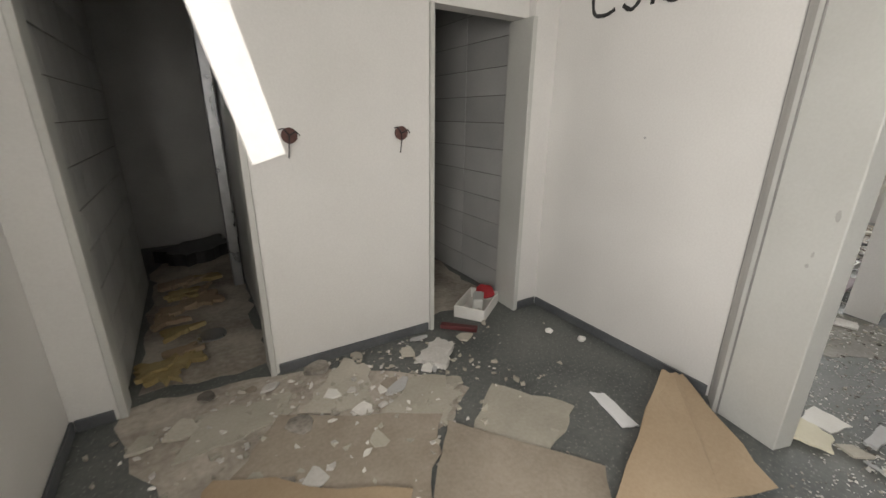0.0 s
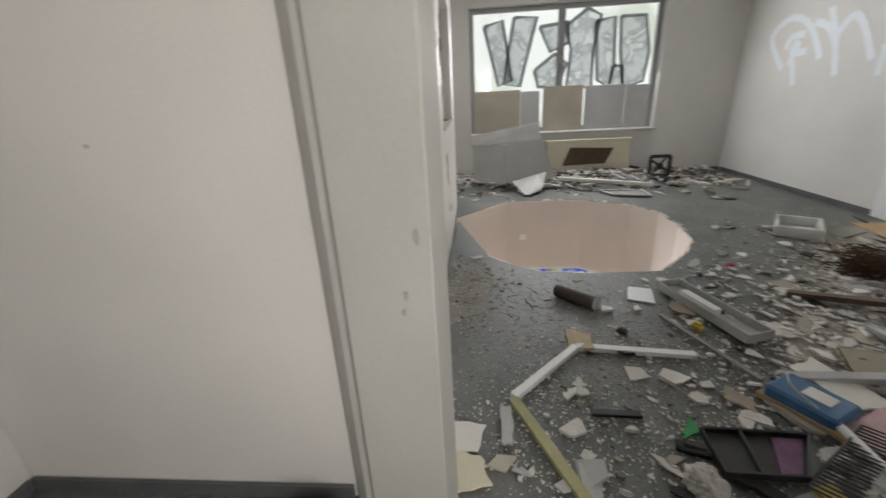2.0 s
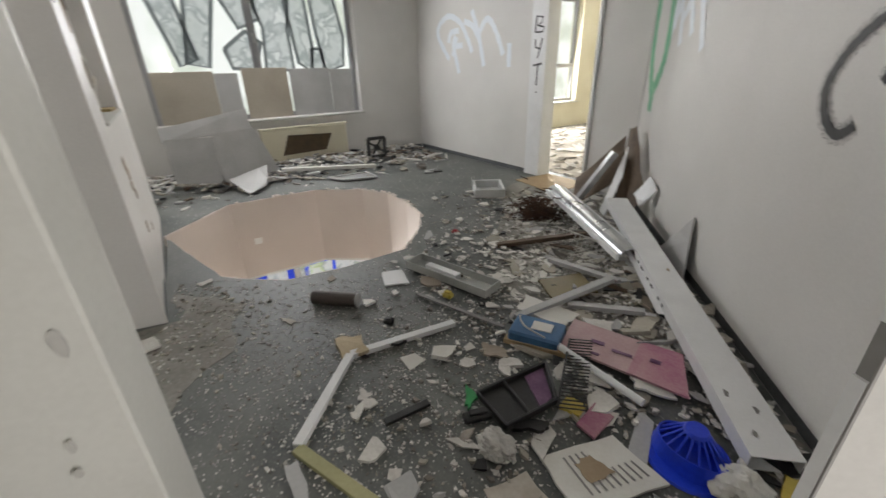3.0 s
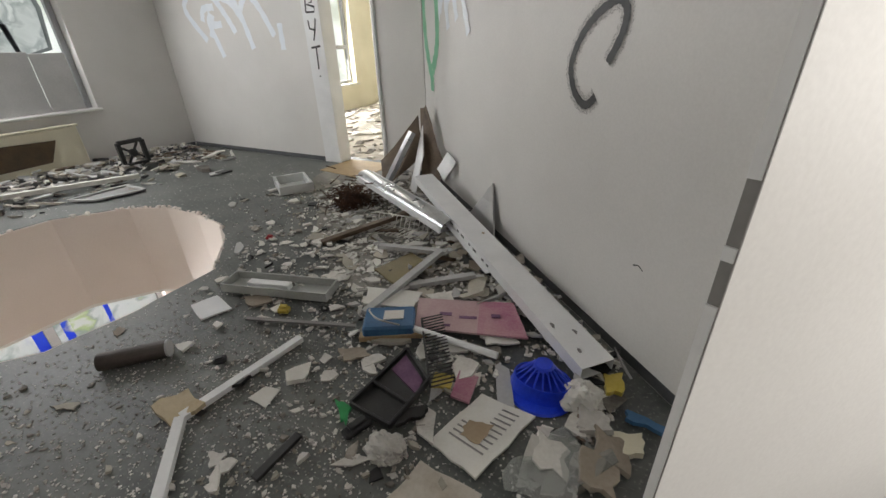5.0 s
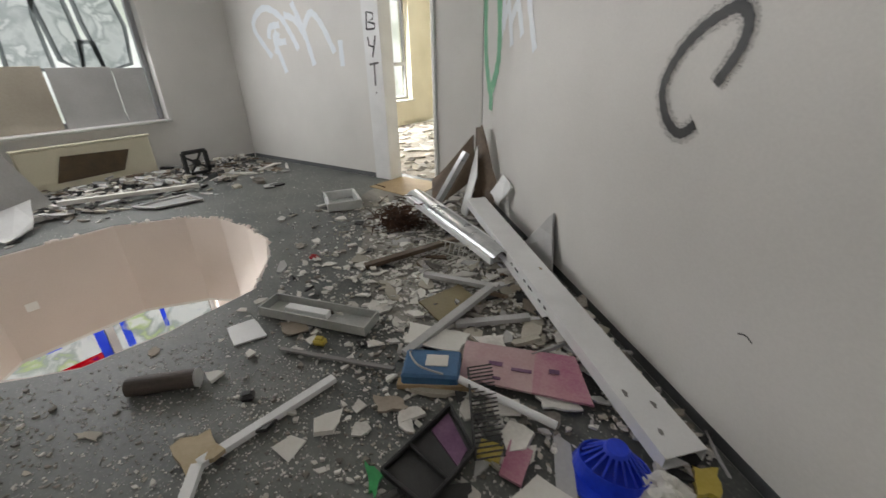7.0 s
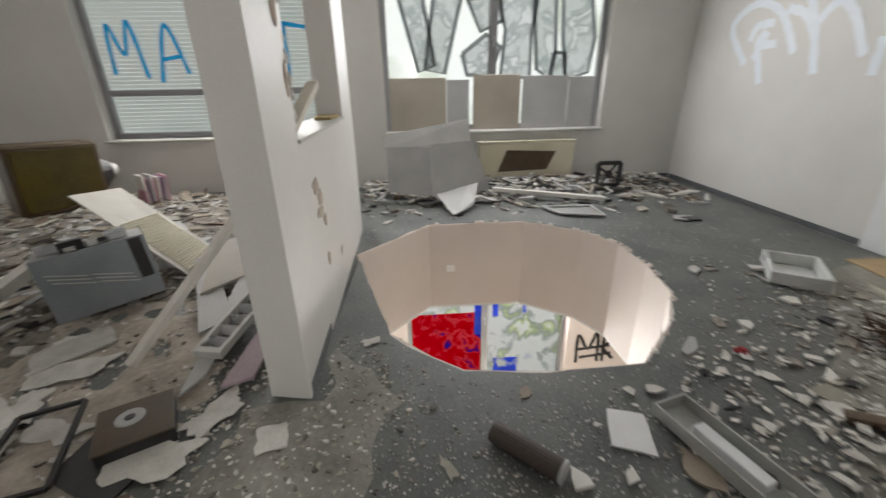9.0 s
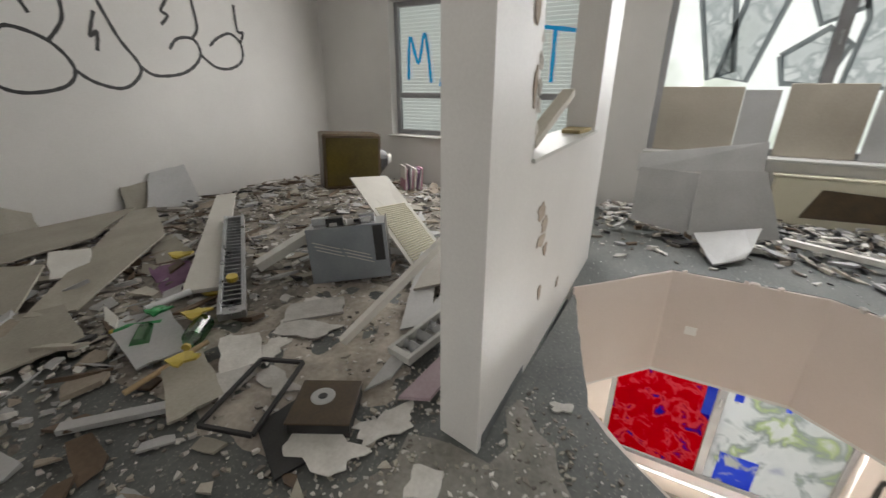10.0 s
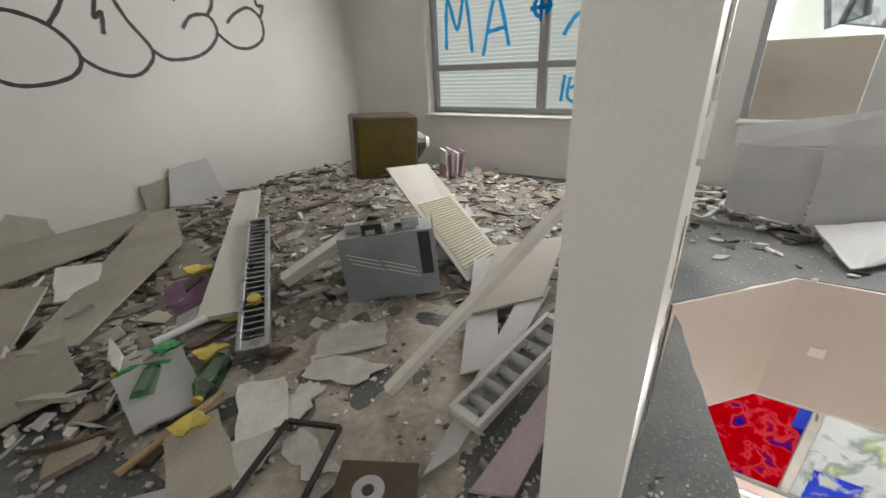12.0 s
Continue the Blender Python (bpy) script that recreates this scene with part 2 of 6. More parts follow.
def prism(pts, z0, z1, bm=None, bevel=0.0):
    own = bmesh.new()
    f = own.faces.new([own.verts.new((x, y, z0)) for x, y in pts])
    r = bmesh.ops.extrude_face_region(own, geom=[f])
    for v in r["geom"]:
        if isinstance(v, bmesh.types.BMVert):
            v.co.z = z1
    if bevel:
        bmesh.ops.bevel(own, geom=own.edges[:], offset=bevel, segments=1, affect="EDGES")
    return merge(bm, own)


def frame_of(p0, p1, up=(0, 0, 1)):
    """Axes with x from p0 to p1 and z near up."""
    x = (V(p1) - V(p0)).normalized()
    y = V(up).cross(x).normalized()
    z = x.cross(y)
    m = Matrix((x, y, z)).transposed().to_4x4()
    m.translation = V(p0)
    return m


def bar(p0, p1, w, h, bm=None, up=(0, 0, 1), bevel=0.002):
    """A square bar from p0 to p1, w across and h deep, centred."""
    own = box((0, -w / 2, -h / 2), ((V(p1) - V(p0)).length, w / 2, h / 2), None, bevel)
    own.transform(frame_of(p0, p1, up))
    return merge(bm, own)


def rod(p0, p1, r0, r1=None, bm=None, seg=10, caps=True):
    own = bmesh.new()
    d = V(p1) - V(p0)
    bmesh.ops.create_cone(own, cap_ends=caps, segments=seg, radius1=r0, radius2=r0 if r1 is None else r1, depth=d.length)
    own.transform(Matrix.Translation((V(p0) + V(p1)) / 2) @ d.to_track_quat("Z", "Y").to_matrix().to_4x4())
    return merge(bm, own)


def shard(w, d, h, rnd, sides=7, rough=0.3):
    """A broken flat piece with an uneven outline, lying in z 0..h."""
    pts = []
    for k in range(sides):
        a = 2 * math.pi * (k + rnd.uniform(-0.3, 0.3)) / sides
        q = 1 - rough * rnd.random()
        pts.append((w / 2 * q * math.cos(a), d / 2 * q * math.sin(a)))
    return prism(pts, 0, h)


def chunk(s, rnd):
    own = bmesh.new()
    bmesh.ops.create_icosphere(own, subdivisions=1, radius=s)
    for v in own.verts:
        v.co *= rnd.uniform(0.6, 1.15)
        v.co.z *= 0.7
    return own


def crumple(s, rnd, detail=2, depth=0.45):
    """A crumpled lump with folds."""
    bm = bmesh.new()
    bmesh.ops.create_icosphere(bm, subdivisions=detail, radius=s)
    o = V((rnd.uniform(0, 50), rnd.uniform(0, 50), rnd.uniform(0, 50)))
    for v in bm.verts:
        d = v.co.normalized()
        k = 1 + depth * (noise.noise(d * 1.6 + o) + 0.6 * abs(noise.noise(d * 4.5 + o)))
        v.co *= k
        v.co.z = max(v.co.z, -s * 0.55)
    return bm


def smooth_line(pts, n=8):
    """A smooth line through the points."""
    p = [V(q) for q in pts]
    p = [p[0]] + p + [p[-1]]
    out = []
    for i in range(1, len(p) - 2):
        for k in range(n):
            t = k / n
            out.append(0.5 * ((2 * p[i]) + (p[i + 1] - p[i - 1]) * t + (2 * p[i - 1] - 5 * p[i] + 4 * p[i + 1] - p[i + 2]) * t * t + (3 * p[i] - p[i - 1] - 3 * p[i + 1] + p[i + 2]) * t ** 3))
    out.append(p[-2])
    return out


def stroke(bm, pts, width, origin, u, v, n, lift=0.003, curved=True):
    """A band of paint on the plane at origin with axes u, v and normal n."""
    origin, u, v, n = V(origin), V(u), V(v), V(n)
    line = smooth_line([(a, b, 0) for a, b in pts]) if curved else [V((a, b, 0)) for a, b in pts]
    prev = None
    for i, q in enumerate(line):
        d = (line[min(i + 1, len(line) - 1)] - line[max(i - 1, 0)])
        d = d.normalized() if d.length else V((1, 0, 0))
        s = V((-d.y, d.x, 0)) * width / 2 * (1 + 0.12 * math.sin(i * 1.7))
        pair = []
        for w in (q + s, q - s):
            pair.append(bm.verts.new(origin + u * w.x + v * w.y + n * lift))
        if prev:
            bm.faces.new((prev[0], prev[1], pair[1], pair[0]))
        prev = pair
    return bm


def structure(name, bm, material, label, category="wall"):
    return tagged(part(name, bm, material), label, category, kind="structure")


# ---- large structure ----
H = 2.95
HOLE = [(7.46, 1.775), (8.2, 1.10), (8.19, 0.05), (7.8, -0.47), (7.42, -0.655), (6.95, -0.665), (6.5, -0.59), (6.1, -0.33), (5.75, 0.03), (5.73, 0.58), (5.79, 1.02), (5.93, 1.2), (6.16, 1.42), (6.27, 1.775)]


def ragged(pts, amount, rnd, step=0.12):
    out = []
    for (ax, ay), (bx, by) in zip(pts, pts[1:] + pts[:1]):
        n = max(1, int(math.hypot(bx - ax, by - ay) / step))
        for k in range(n):
            t = k / n
            j = amount if k else amount * 0.3
            out.append((ax + (bx - ax) * t + rnd.uniform(-j, j), ay + (by - ay) * t + rnd.uniform(-j, j)))
    return out


def slab_with_hole(outer, inner, z0, z1):
    bm = bmesh.new()
    for loop in (outer, inner):
        vs = [bm.verts.new((x, y, z1)) for x, y in loop]
        for a, b in zip(vs, vs[1:] + vs[:1]):
            bm.edges.new((a, b))
    bmesh.ops.triangle_fill(bm, use_beauty=True, edges=bm.edges[:])
    r = bmesh.ops.extrude_face_region(bm, geom=bm.faces[:])
    for v in r["geom"]:
        if isinstance(v, bmesh.types.BMVert):
            v.co.z = z0
    return bm


rim = ragged(HOLE[:13], 0.012, random.Random(3)) + [HOLE[13]]
FLOOR = structure("floor", slab_with_hole([(-1.3, -1.2), (4.0, -9.0), (10.2, -9.0), (10.2, 6.9), (-1.3, 7.2)], rim, -0.2, 0), LINO, "worn dark grey linoleum floor with a broken octagonal hole", "floor")

# hall
structure("wall_hall_right", prism([(3.70, 1.98), (3.85, 1.98), (3.85, 3.56), (3.70, 3.56)], 0, H), WALL, "white painted plaster wall")
structure("wall_hall_back", merge(prism([(1.72, 3.42), (2.745, 3.42), (2.745, 3.54), (1.72, 3.54)], 0, H), prism([(0.99, 3.42), (1.72, 3.42), (1.72, 3.54), (0.99, 3.54)], 2.05, H)), WALL, "white painted partition between two doorways")
structure("wall_hall_back_right", merge(prism([(3.49, 3.36), (3.698, 3.36), (3.698, 3.54), (3.49, 3.54)], 0, H), prism([(2.747, 3.42), (3.488, 3.42), (3.488, 3.54), (2.747, 3.54)], 2.05, H)), WALL, "white painted wall beside the doorway")
# The unseen opening at y -0.2..1.1 is made up for the hall fill lamp.
structure("wall_hall_left", merge(merge(merge(merge(prism([(0.65, 1.1), (0.80, 1.1), (0.80, 3.54), (0.65, 3.54)], 0, H), prism([(0.65, -1.2), (0.80, -1.2), (0.80, -0.2), (0.65, -0.2)], 0, H)), box((0.65, -0.2, 0), (0.80, 1.1, 0.95))), box((0.65, -0.2, 2.3), (0.80, 1.1, H))), prism([(0.802, 3.43), (0.985, 3.43), (0.985, 3.56), (0.802, 3.56)], 0, H)), WALL, "white painted plaster wall with a damp patch and an unseen added opening")
hb = box((0.8, -1.2, 0), (1.7, -1.06, H))
structure("wall_hall_behind", hb, WALL, "plain white painted wall")
dg = prism([(2.9265, 0.9465), (2.94, 0.94), (2.58, 0.15), (2.3, 0.1), (1.85, -0.30), (1.85, -1.2), (1.7, -1.2), (1.7, -0.26)], 0, H)
prism([(2.914, 0.955), (2.942, 0.938), (3.655, 1.575), (3.60, 1.63)], 2.08, H, dg)
structure("wall_diagonal", dg, WALL, "white painted diagonal wall around the doorway")

# steel door frame of the diagonal doorway
fr = base("door_frame", 3.6, 1.7, 0, "grey painted steel door frame with lock cutouts", "door frame", kind="structure")
hold(part("jamb", prism([(3.699, 1.985), (3.60, 1.915), (3.553, 1.652), (3.658, 1.622), (3.84, 1.68), (3.84, 1.976), (3.702, 1.976)], 0, 2.08, None, 0.004), FRAME_GREY), fr)
hold(part("joint_bead", prism([(3.694, 1.992), (3.668, 1.971), (3.64, 1.953), (3.615, 1.934), (3.606, 1.917), (3.596, 1.921), (3.603, 1.941), (3.632, 1.964), (3.66, 1.982), (3.688, 2.004)], 0, 2.08), mat("joint_paint", (0.50, 0.495, 0.47), (0.58, 0.57, 0.55), 0.5), None, "pale painted joint strip"), fr)
# Dark strips paint the shade in the grooves beside the joint bead.
for a, b in (((3.601, 1.914), (3.5965, 1.9195)), ((3.695, 1.992), (3.688, 2.0055))):
    hold(part("joint_line", prism([a, b, (b[0] - 0.006, b[1] - 0.004), (a[0] - 0.006, a[1] - 0.004)], 0, 2.078), DARKLINE, None, "dark strip drawn for the shadow in the joint"), fr)
jq = [(2.927, 0.948), (2.9405, 0.9415), (2.9430, 0.9467), (2.9295, 0.9532)]
for z0, z1 in ((0, 1.105), (1.175, 1.195), (1.285, 2.08)):
    hold(part("jamb_strip", prism(jq, z0, z1), WHITE_METAL, None, "white jamb edge"), fr)
# Set-back dark grey pieces put the shade of the lock recesses into colour.
jr = [(2.927, 0.948), (2.9406, 0.9416), (2.9412, 0.9430), (2.9276, 0.9494)]
for z0, z1 in ((1.1052, 1.1748), (1.1952, 1.2848)):
    hold(part("lock_cutout", prism(jr, z0, z1), DARKLINE), fr)
hold(part("rebate", prism([(2.9262, 0.9475), (2.9285, 0.9525), (2.9265, 0.9518), (2.9245, 0.9468)], 0, 2.08), DARKLINE, None, "dark rebate line"), fr)

# wall C and the far walls
cw = prism([(2.40, 0.34), (5.46, -2.72), (5.46, -2.95), (2.25, 0.26)], 0, H)
structure("wall_diagonal_long", cw, WALL, "white painted wall with a black spray mark")
dw = prism([(7.10, -2.70), (9.98, -2.70), (9.98, -2.9), (7.10, -2.9)], 0, H)
prism([(5.47, -2.72), (6.06, -2.72), (6.06, -2.9), (5.47, -2.9)], 0, H, dw)
prism([(6.062, -2.72), (7.098, -2.72), (7.098, -2.9), (6.062, -2.9)], 2.5, H, dw)
WALL_D = structure("wall_doorway", dw, WALL, "white painted wall with a doorway to a bright room")
structure("door_1", merge(prism([(6.83, -2.69), (7.099, -2.69), (7.099, -2.91), (6.83, -2.91)], 0, 2.5, None, 0.004), prism([(6.062, -2.69), (6.10, -2.69), (6.10, -2.91), (6.062, -2.91)], 0, 2.5, None, 0.004)), WHITE_METAL, "white door casing with black lettering", "door casing")


def wall_x(name, x0, x1, y0, y1, z0, z1, openings, material, label):
    """A wall across x with openings (ya, yb, za, zb)."""
    bm = bmesh.new()
    ys = sorted({y0, y1, *[o[0] for o in openings], *[o[1] for o in openings]})
    for a, b in zip(ys, ys[1:]):
        op = [o for o in openings if o[0] <= a and b <= o[1]]
        if op:
            box((x0, a, z0), (x1, b, op[0][2]), bm)
            box((x0, a, op[0][3]), (x1, b, z1), bm)
        else:
            box((x0, a, z0), (x1, b, z1), bm)
    bmesh.ops.remove_doubles(bm, verts=bm.verts, dist=0.0005)
    return structure(name, bm, material, label)


W1 = (-1.50, 1.57, 0.77, 2.72)
W2 = (2.36, 5.27, 0.76, 2.62)
WL = (-1.40, 1.45, -3.95, -1.45)
wall_x("wall_windows", 9.98, 10.28, -2.9, 6.9, 0, H, [W1, W2], WALL, "white outer wall with two wide windows")
wall_x("wall_lower_windows", 9.98, 10.28, -5, 6.9, -4.3, -0.2, [WL], PINK, "pink painted wall with a wide window on the floor below")
wall_x("wall_beyond_window", 9.98, 10.28, -9.0, -2.9, 0, H, [(-7.2, -4.2, 0.6, 2.8)], CREAM, "cream painted outer wall of the next room")
structure("wall_beyond_far", prism([(4.0, -9.0), (10.28, -9.0), (10.28, -9.15), (4.0, -9.15)], 0, H), CREAM, "cream painted end wall of the next room")
structure("wall_beyond_side", prism([(4.0, -9.0), (4.15, -9.0), (4.15, -1.7), (4.0, -1.5)], 0, H), CREAM, "cream painted side wall of the next room")
structure("wall_left_room", prism([(3.85, 6.65), (9.98, 6.65), (9.98, 6.85), (3.85, 6.85)], 0, H), WALL, "white painted wall with a large outlined spray tag")
structure("wall_left_room_near", prism([(3.70, 3.56), (3.85, 3.56), (3.85, 6.85), (3.70, 6.85)], 0, H), WALL, "white painted partition wall")
pw = slab_with_hole([(5.66, 0), (8.10, 0), (8.10, H), (5.66, H)], [(6.12, 1.155), (7.53, 1.155), (7.53, 2.3), (6.12, 2.3)], 1.785, 1.985)
for v in pw.verts:
    v.co = V((v.co.x + (0.04 if v.co.x < 5.67 and v.co.z > 1.9 else 0), v.co.z, v.co.y))
PIER = structure("wall_pier", pw, WALL, "white plaster partition with an opening above a ledge and chipped corners")
structure("ledge", box((6.10, 1.77, 1.157), (7.55, 2.0, 1.175)), FRAME_GREY, "grey ledge on the half-height partition", "ledge")
structure("ceiling", prism([(-1.3, -1.2), (4.0, -9.0), (10.28, -9.0), (10.28, 6.9), (-1.3, 7.2)], H, H + 0.15), CEIL, "dull white plaster ceiling", "ceiling")

# shaft lining and the storey below
for k, (p, q) in enumerate(zip(HOLE, HOLE[1:])):
    d = (V((q[0] - p[0], q[1] - p[1])).normalized())
    nn = V((-d.y, d.x)) * 0.03
    dep = -1.0 if p[0] > 6.4 and q[0] > 6.4 else -0.28
    structure("shaft_panel_%d" % (k + 1), prism([(p[0] - nn.x * 0.6, p[1] - nn.y * 0.6), (q[0] - nn.x * 0.6, q[1] - nn.y * 0.6), (q[0] + nn.x * 0.5, q[1] + nn.y * 0.5), (p[0] + nn.x * 0.5, p[1] + nn.y * 0.5)], dep, -0.006), PINK, "pale pink plasterboard lining of the floor opening", "wall panel")
lowceil = slab_with_hole([(3.0, -5), (9.98, -5), (9.98, 6.9), (3.0, 6.9)], [(x, y) for x, y in HOLE[:7]] + [(5.3, -0.35), (5.3, 1.775)], -1.04, -1.0)
structure("ceiling_lower", lowceil, CEIL, "pale ceiling of the storey below", "ceiling")
structure("floor_lower", prism([(3.0, -5), (9.98, -5), (9.98, 6.9), (3.0, 6.9)], -4.4, -4.3), SCREED, "dusty floor of the storey below", "floor")
structure("wall_lower_back", prism([(2.9, -5), (3.0, -5), (3.0, 6.9), (2.9, 6.9)], -4.3, -0.2), PINK, "pink painted wall of the storey below")
structure("wall_lower_side", prism([(3.0, -5.1), (9.98, -5.1), (9.98, -5), (3.0, -5)], -4.3, -0.2), PINK, "pink painted wall of the storey below")
structure("wall_lower_left", prism([(3.0, 6.9), (9.98, 6.9), (9.98, 7.0), (3.0, 7.0)], -4.3, -0.2), PINK, "pink painted wall of the storey below")
structure("ground", prism([(-2000, -2000), (2000, -2000), (2000, 2000), (-2000, 2000)], -4.9, -4.6), ASPHALT, "grassy ground outside reaching the horizon", "ground")

# tiled rooms behind the hall
structure("wall_tiled_left", prism([(0.85, 3.56), (0.985, 3.56), (0.985, 5.37), (0.85, 5.37)], 0, H), GROUT, "tiled wall of the dark washroom")
structure("wall_tiled_far", prism([(-1.3, 6.62), (3.70, 6.62), (3.70, 6.75), (-1.3, 6.75)], 0, H), TILE, "tiled far wall of the dark washroom")
structure("wall_tiled_right", prism([(3.56, 3.56), (3.695, 3.56), (3.695, 6.6), (3.56, 6.6)], 0, H), GROUT, "wall clad in large pale tiles")
structure("wall_tiled_middle", prism([(1.74, 3.56), (1.84, 3.56), (1.84, 5.15), (1.74, 5.15)], 0, H), TILE, "dark partition between the two washrooms")
structure("wall_tiled_outer", prism([(-1.3, 3.56), (-1.2, 3.56), (-1.2, 6.75), (-1.3, 6.75)], 0, H), TILE, "tiled end wall of the dark washroom")
structure("wall_washroom_front", prism([(-1.3, 3.56), (0.65, 3.56), (0.65, 3.66), (-1.3, 3.66)], 0, H), WALL, "plain wall of the washroom")
structure("door_2", merge(prism([(3.452, 3.335), (3.489, 3.335), (3.555, 3.58), (3.46, 3.58)], 0, 2.05, None, 0.003), prism([(2.747, 3.40), (2.775, 3.40), (2.775, 3.56), (2.747, 3.56)], 0, 2.05, None, 0.003)), FRAME_GREY, "grey painted doorway lining", "door casing")
structure("door_3", merge(prism([(1.685, 3.40), (1.718, 3.40), (1.718, 3.56), (1.685, 3.56)], 0, 2.05, None, 0.003), prism([(0.986, 3.42), (1.02, 3.42), (1.02, 3.56), (0.986, 3.56)], 0, 2.05, None, 0.003)), FRAME_GREY, "grey painted doorway lining of the dark washroom", "door casing")

# skirting
SK = 0.065


def skirting(p, q, name="baseboard"):
    d = (V(q) - V(p)).normalized()
    n = V((-d.y, d.x)) * 0.014
    structure(name, prism([p, q, (q[0] + n.x, q[1] + n.y), (p[0] + n.x, p[1] + n.y)], 0.002, SK, None, 0.002), SKIRT, "dark grey vinyl skirting", "baseboard")


skirting((3.698, 2.02), (3.698, 3.345))
skirting((3.68, 3.357), (3.50, 3.357))
skirting((2.73, 3.417), (1.735, 3.417))
skirting((0.97, 3.427), (0.82, 3.427))
skirting((0.803, 3.42), (0.803, -1.0))
skirting((5.44, -2.698), (2.46, 0.282))
skirting((9.96, -2.697), (7.11, -2.697))
skirting((9.976, -2.68), (9.976, 1.7))
skirting((5.70, 1.782), (6.24, 1.782))

# ---- windows ----


def window(name, op, x, bars_y, bars_z, label, depth=0.07):
    """An aluminium window in the opening (ya, yb, za, zb)."""
    ya, yb, za, zb = op
    top = base(name, x, (ya + yb) / 2, za, label, "window", kind="structure")
    f = 0.07
    for lo, hi in (((x, ya, za), (x + depth, ya + f, zb)), ((x, yb - f, za), (x + depth, yb, zb)), ((x, ya + f, za), (x + depth, yb - f, za + f)), ((x, ya + f, zb - f), (x + depth, yb - f, zb))):
        hold(part("window_frame", box(lo, hi, None, 0.006), ALU), top)
    for y in bars_y:
        mull = hold(part("mullion", box((x - 0.004, y - 0.055, za + f), (x + depth + 0.004, y + 0.055, zb - f), None, 0.006), ALU), top)
        hb = box((x - 0.05, y - 0.012, za + (zb - za) * 0.55), (x - 0.03, y + 0.012, za + (zb - za) * 0.55 + 0.13), None, 0.005)
        box((x - 0.03, y - 0.012, za + (zb - za) * 0.55 + 0.10), (x - 0.004, y + 0.012, za + (zb - za) * 0.55 + 0.13), hb)
        hb.transform(Matrix.Translation(-top.location))
        part("handle", hb, STEEL, mull, "metal window handle")
    for z in bars_z:
        hold(part("transom", box((x + 0.004, ya + f, z - 0.04), (x + depth - 0.004, yb - f, z + 0.04), None, 0.006), ALU), top)
    hold(part("window_sill", box((x - 0.22, ya - 0.02, za - 0.035), (x - 0.001, yb + 0.02, za - 0.003), None, 0.005), FRAME_GREY), top)
    ys = sorted([ya + f, yb - f, *bars_y])
    zs = sorted([za + f, zb - f, *bars_z])
    for a, b in zip(ys, ys[1:]):
        for c, d in zip(zs, zs[1:]):
            g = hold(part("pane", box((x + depth * 0.5, a, c), (x + depth * 0.5 + 0.006, b, d)), GLASS), top)
            g.visible_shadow = False
    return top


win1 = window("window_1", W1, 10.12, [0.07], [], "wide window covered in silver spray lettering")
win2 = window("window_2", W2, 10.12, [3.66], [1.34], "aluminium window with closed roller shutter and blue spray paint")
win3 = window("window_3", WL, 10.12, [0.08], [], "window of the storey below painted red blue and white")
win4 = window("window_4", (-7.2, -4.2, 0.6, 2.8), 10.12, [-5.7], [1.4], "bright window of the next room")

# painted panes of the lower window
gp = tagged(part("painted_pane", box((10.14, 0.14, -3.87), (10.15, 1.37, -2.34)), RED_GLASS), "glass pane sprayed red with blue", "window pane", kind="structure")
gp = tagged(part("painted_pane", box((10.14, 0.14, -2.338), (10.15, 1.37, -1.52)), WHITE_GLASS), "upper glass sprayed white and blue", "window pane", kind="structure")
gp = tagged(part("painted_pane", box((10.14, -1.32, -3.87), (10.15, 0.02, -1.52)), WHITE_GLASS), "glass pane sprayed white grey and green", "window pane", kind="structure")

for lo, hi in (((10.134, 0.14, -2.8), (10.138, 0.26, -1.52)), ((10.134, 0.62, -2.02), (10.138, 0.95, -1.52)), ((10.134, -0.16, -2.45), (10.138, -0.06, -1.6)), ((10.134, -0.60, -1.96), (10.138, -0.16, -1.88)), ((10.134, -0.66, -2.4), (10.138, -0.60, -1.7)), ((10.134, -0.55, -3.87), (10.138, -0.10, -3.35))):
    tagged(part("painted_patch", box(lo, hi), BLUE_GLASS), "blue sprayed patch on the lower window", "graffiti", kind="structure")

# roller shutter
sh = base("roller_shutter", 10.26, 3.8, 0.78, "closed white roller shutter behind the glass", "shutter")
z = 0.80
while z < 2.60:
    hold(part("slat", box((10.22, W2[0] + 0.02, z), (10.232, W2[1] - 0.02, z + 0.046), None, 0.003), BLIND), sh)
    z += 0.05

# boards along the lower half of the main window
for a, b, h, m in ((1.50, 0.72, 1.47, SHUTTER), (0.715, 0.40, 1.44, GREYBOARD), (0.34, -0.33, 1.50, SHUTTER), (-0.36, -1.02, 1.48, GREYBOARD), (-1.03, -1.40, 1.46, GREYBOARD)):
    tagged(part("window_board", box((10.065 + R.uniform(0, 0.012), b, 0.775), (10.085, a, h), None, 0.003), m), "dull board blocking the lower window", "board", "boards in the window")


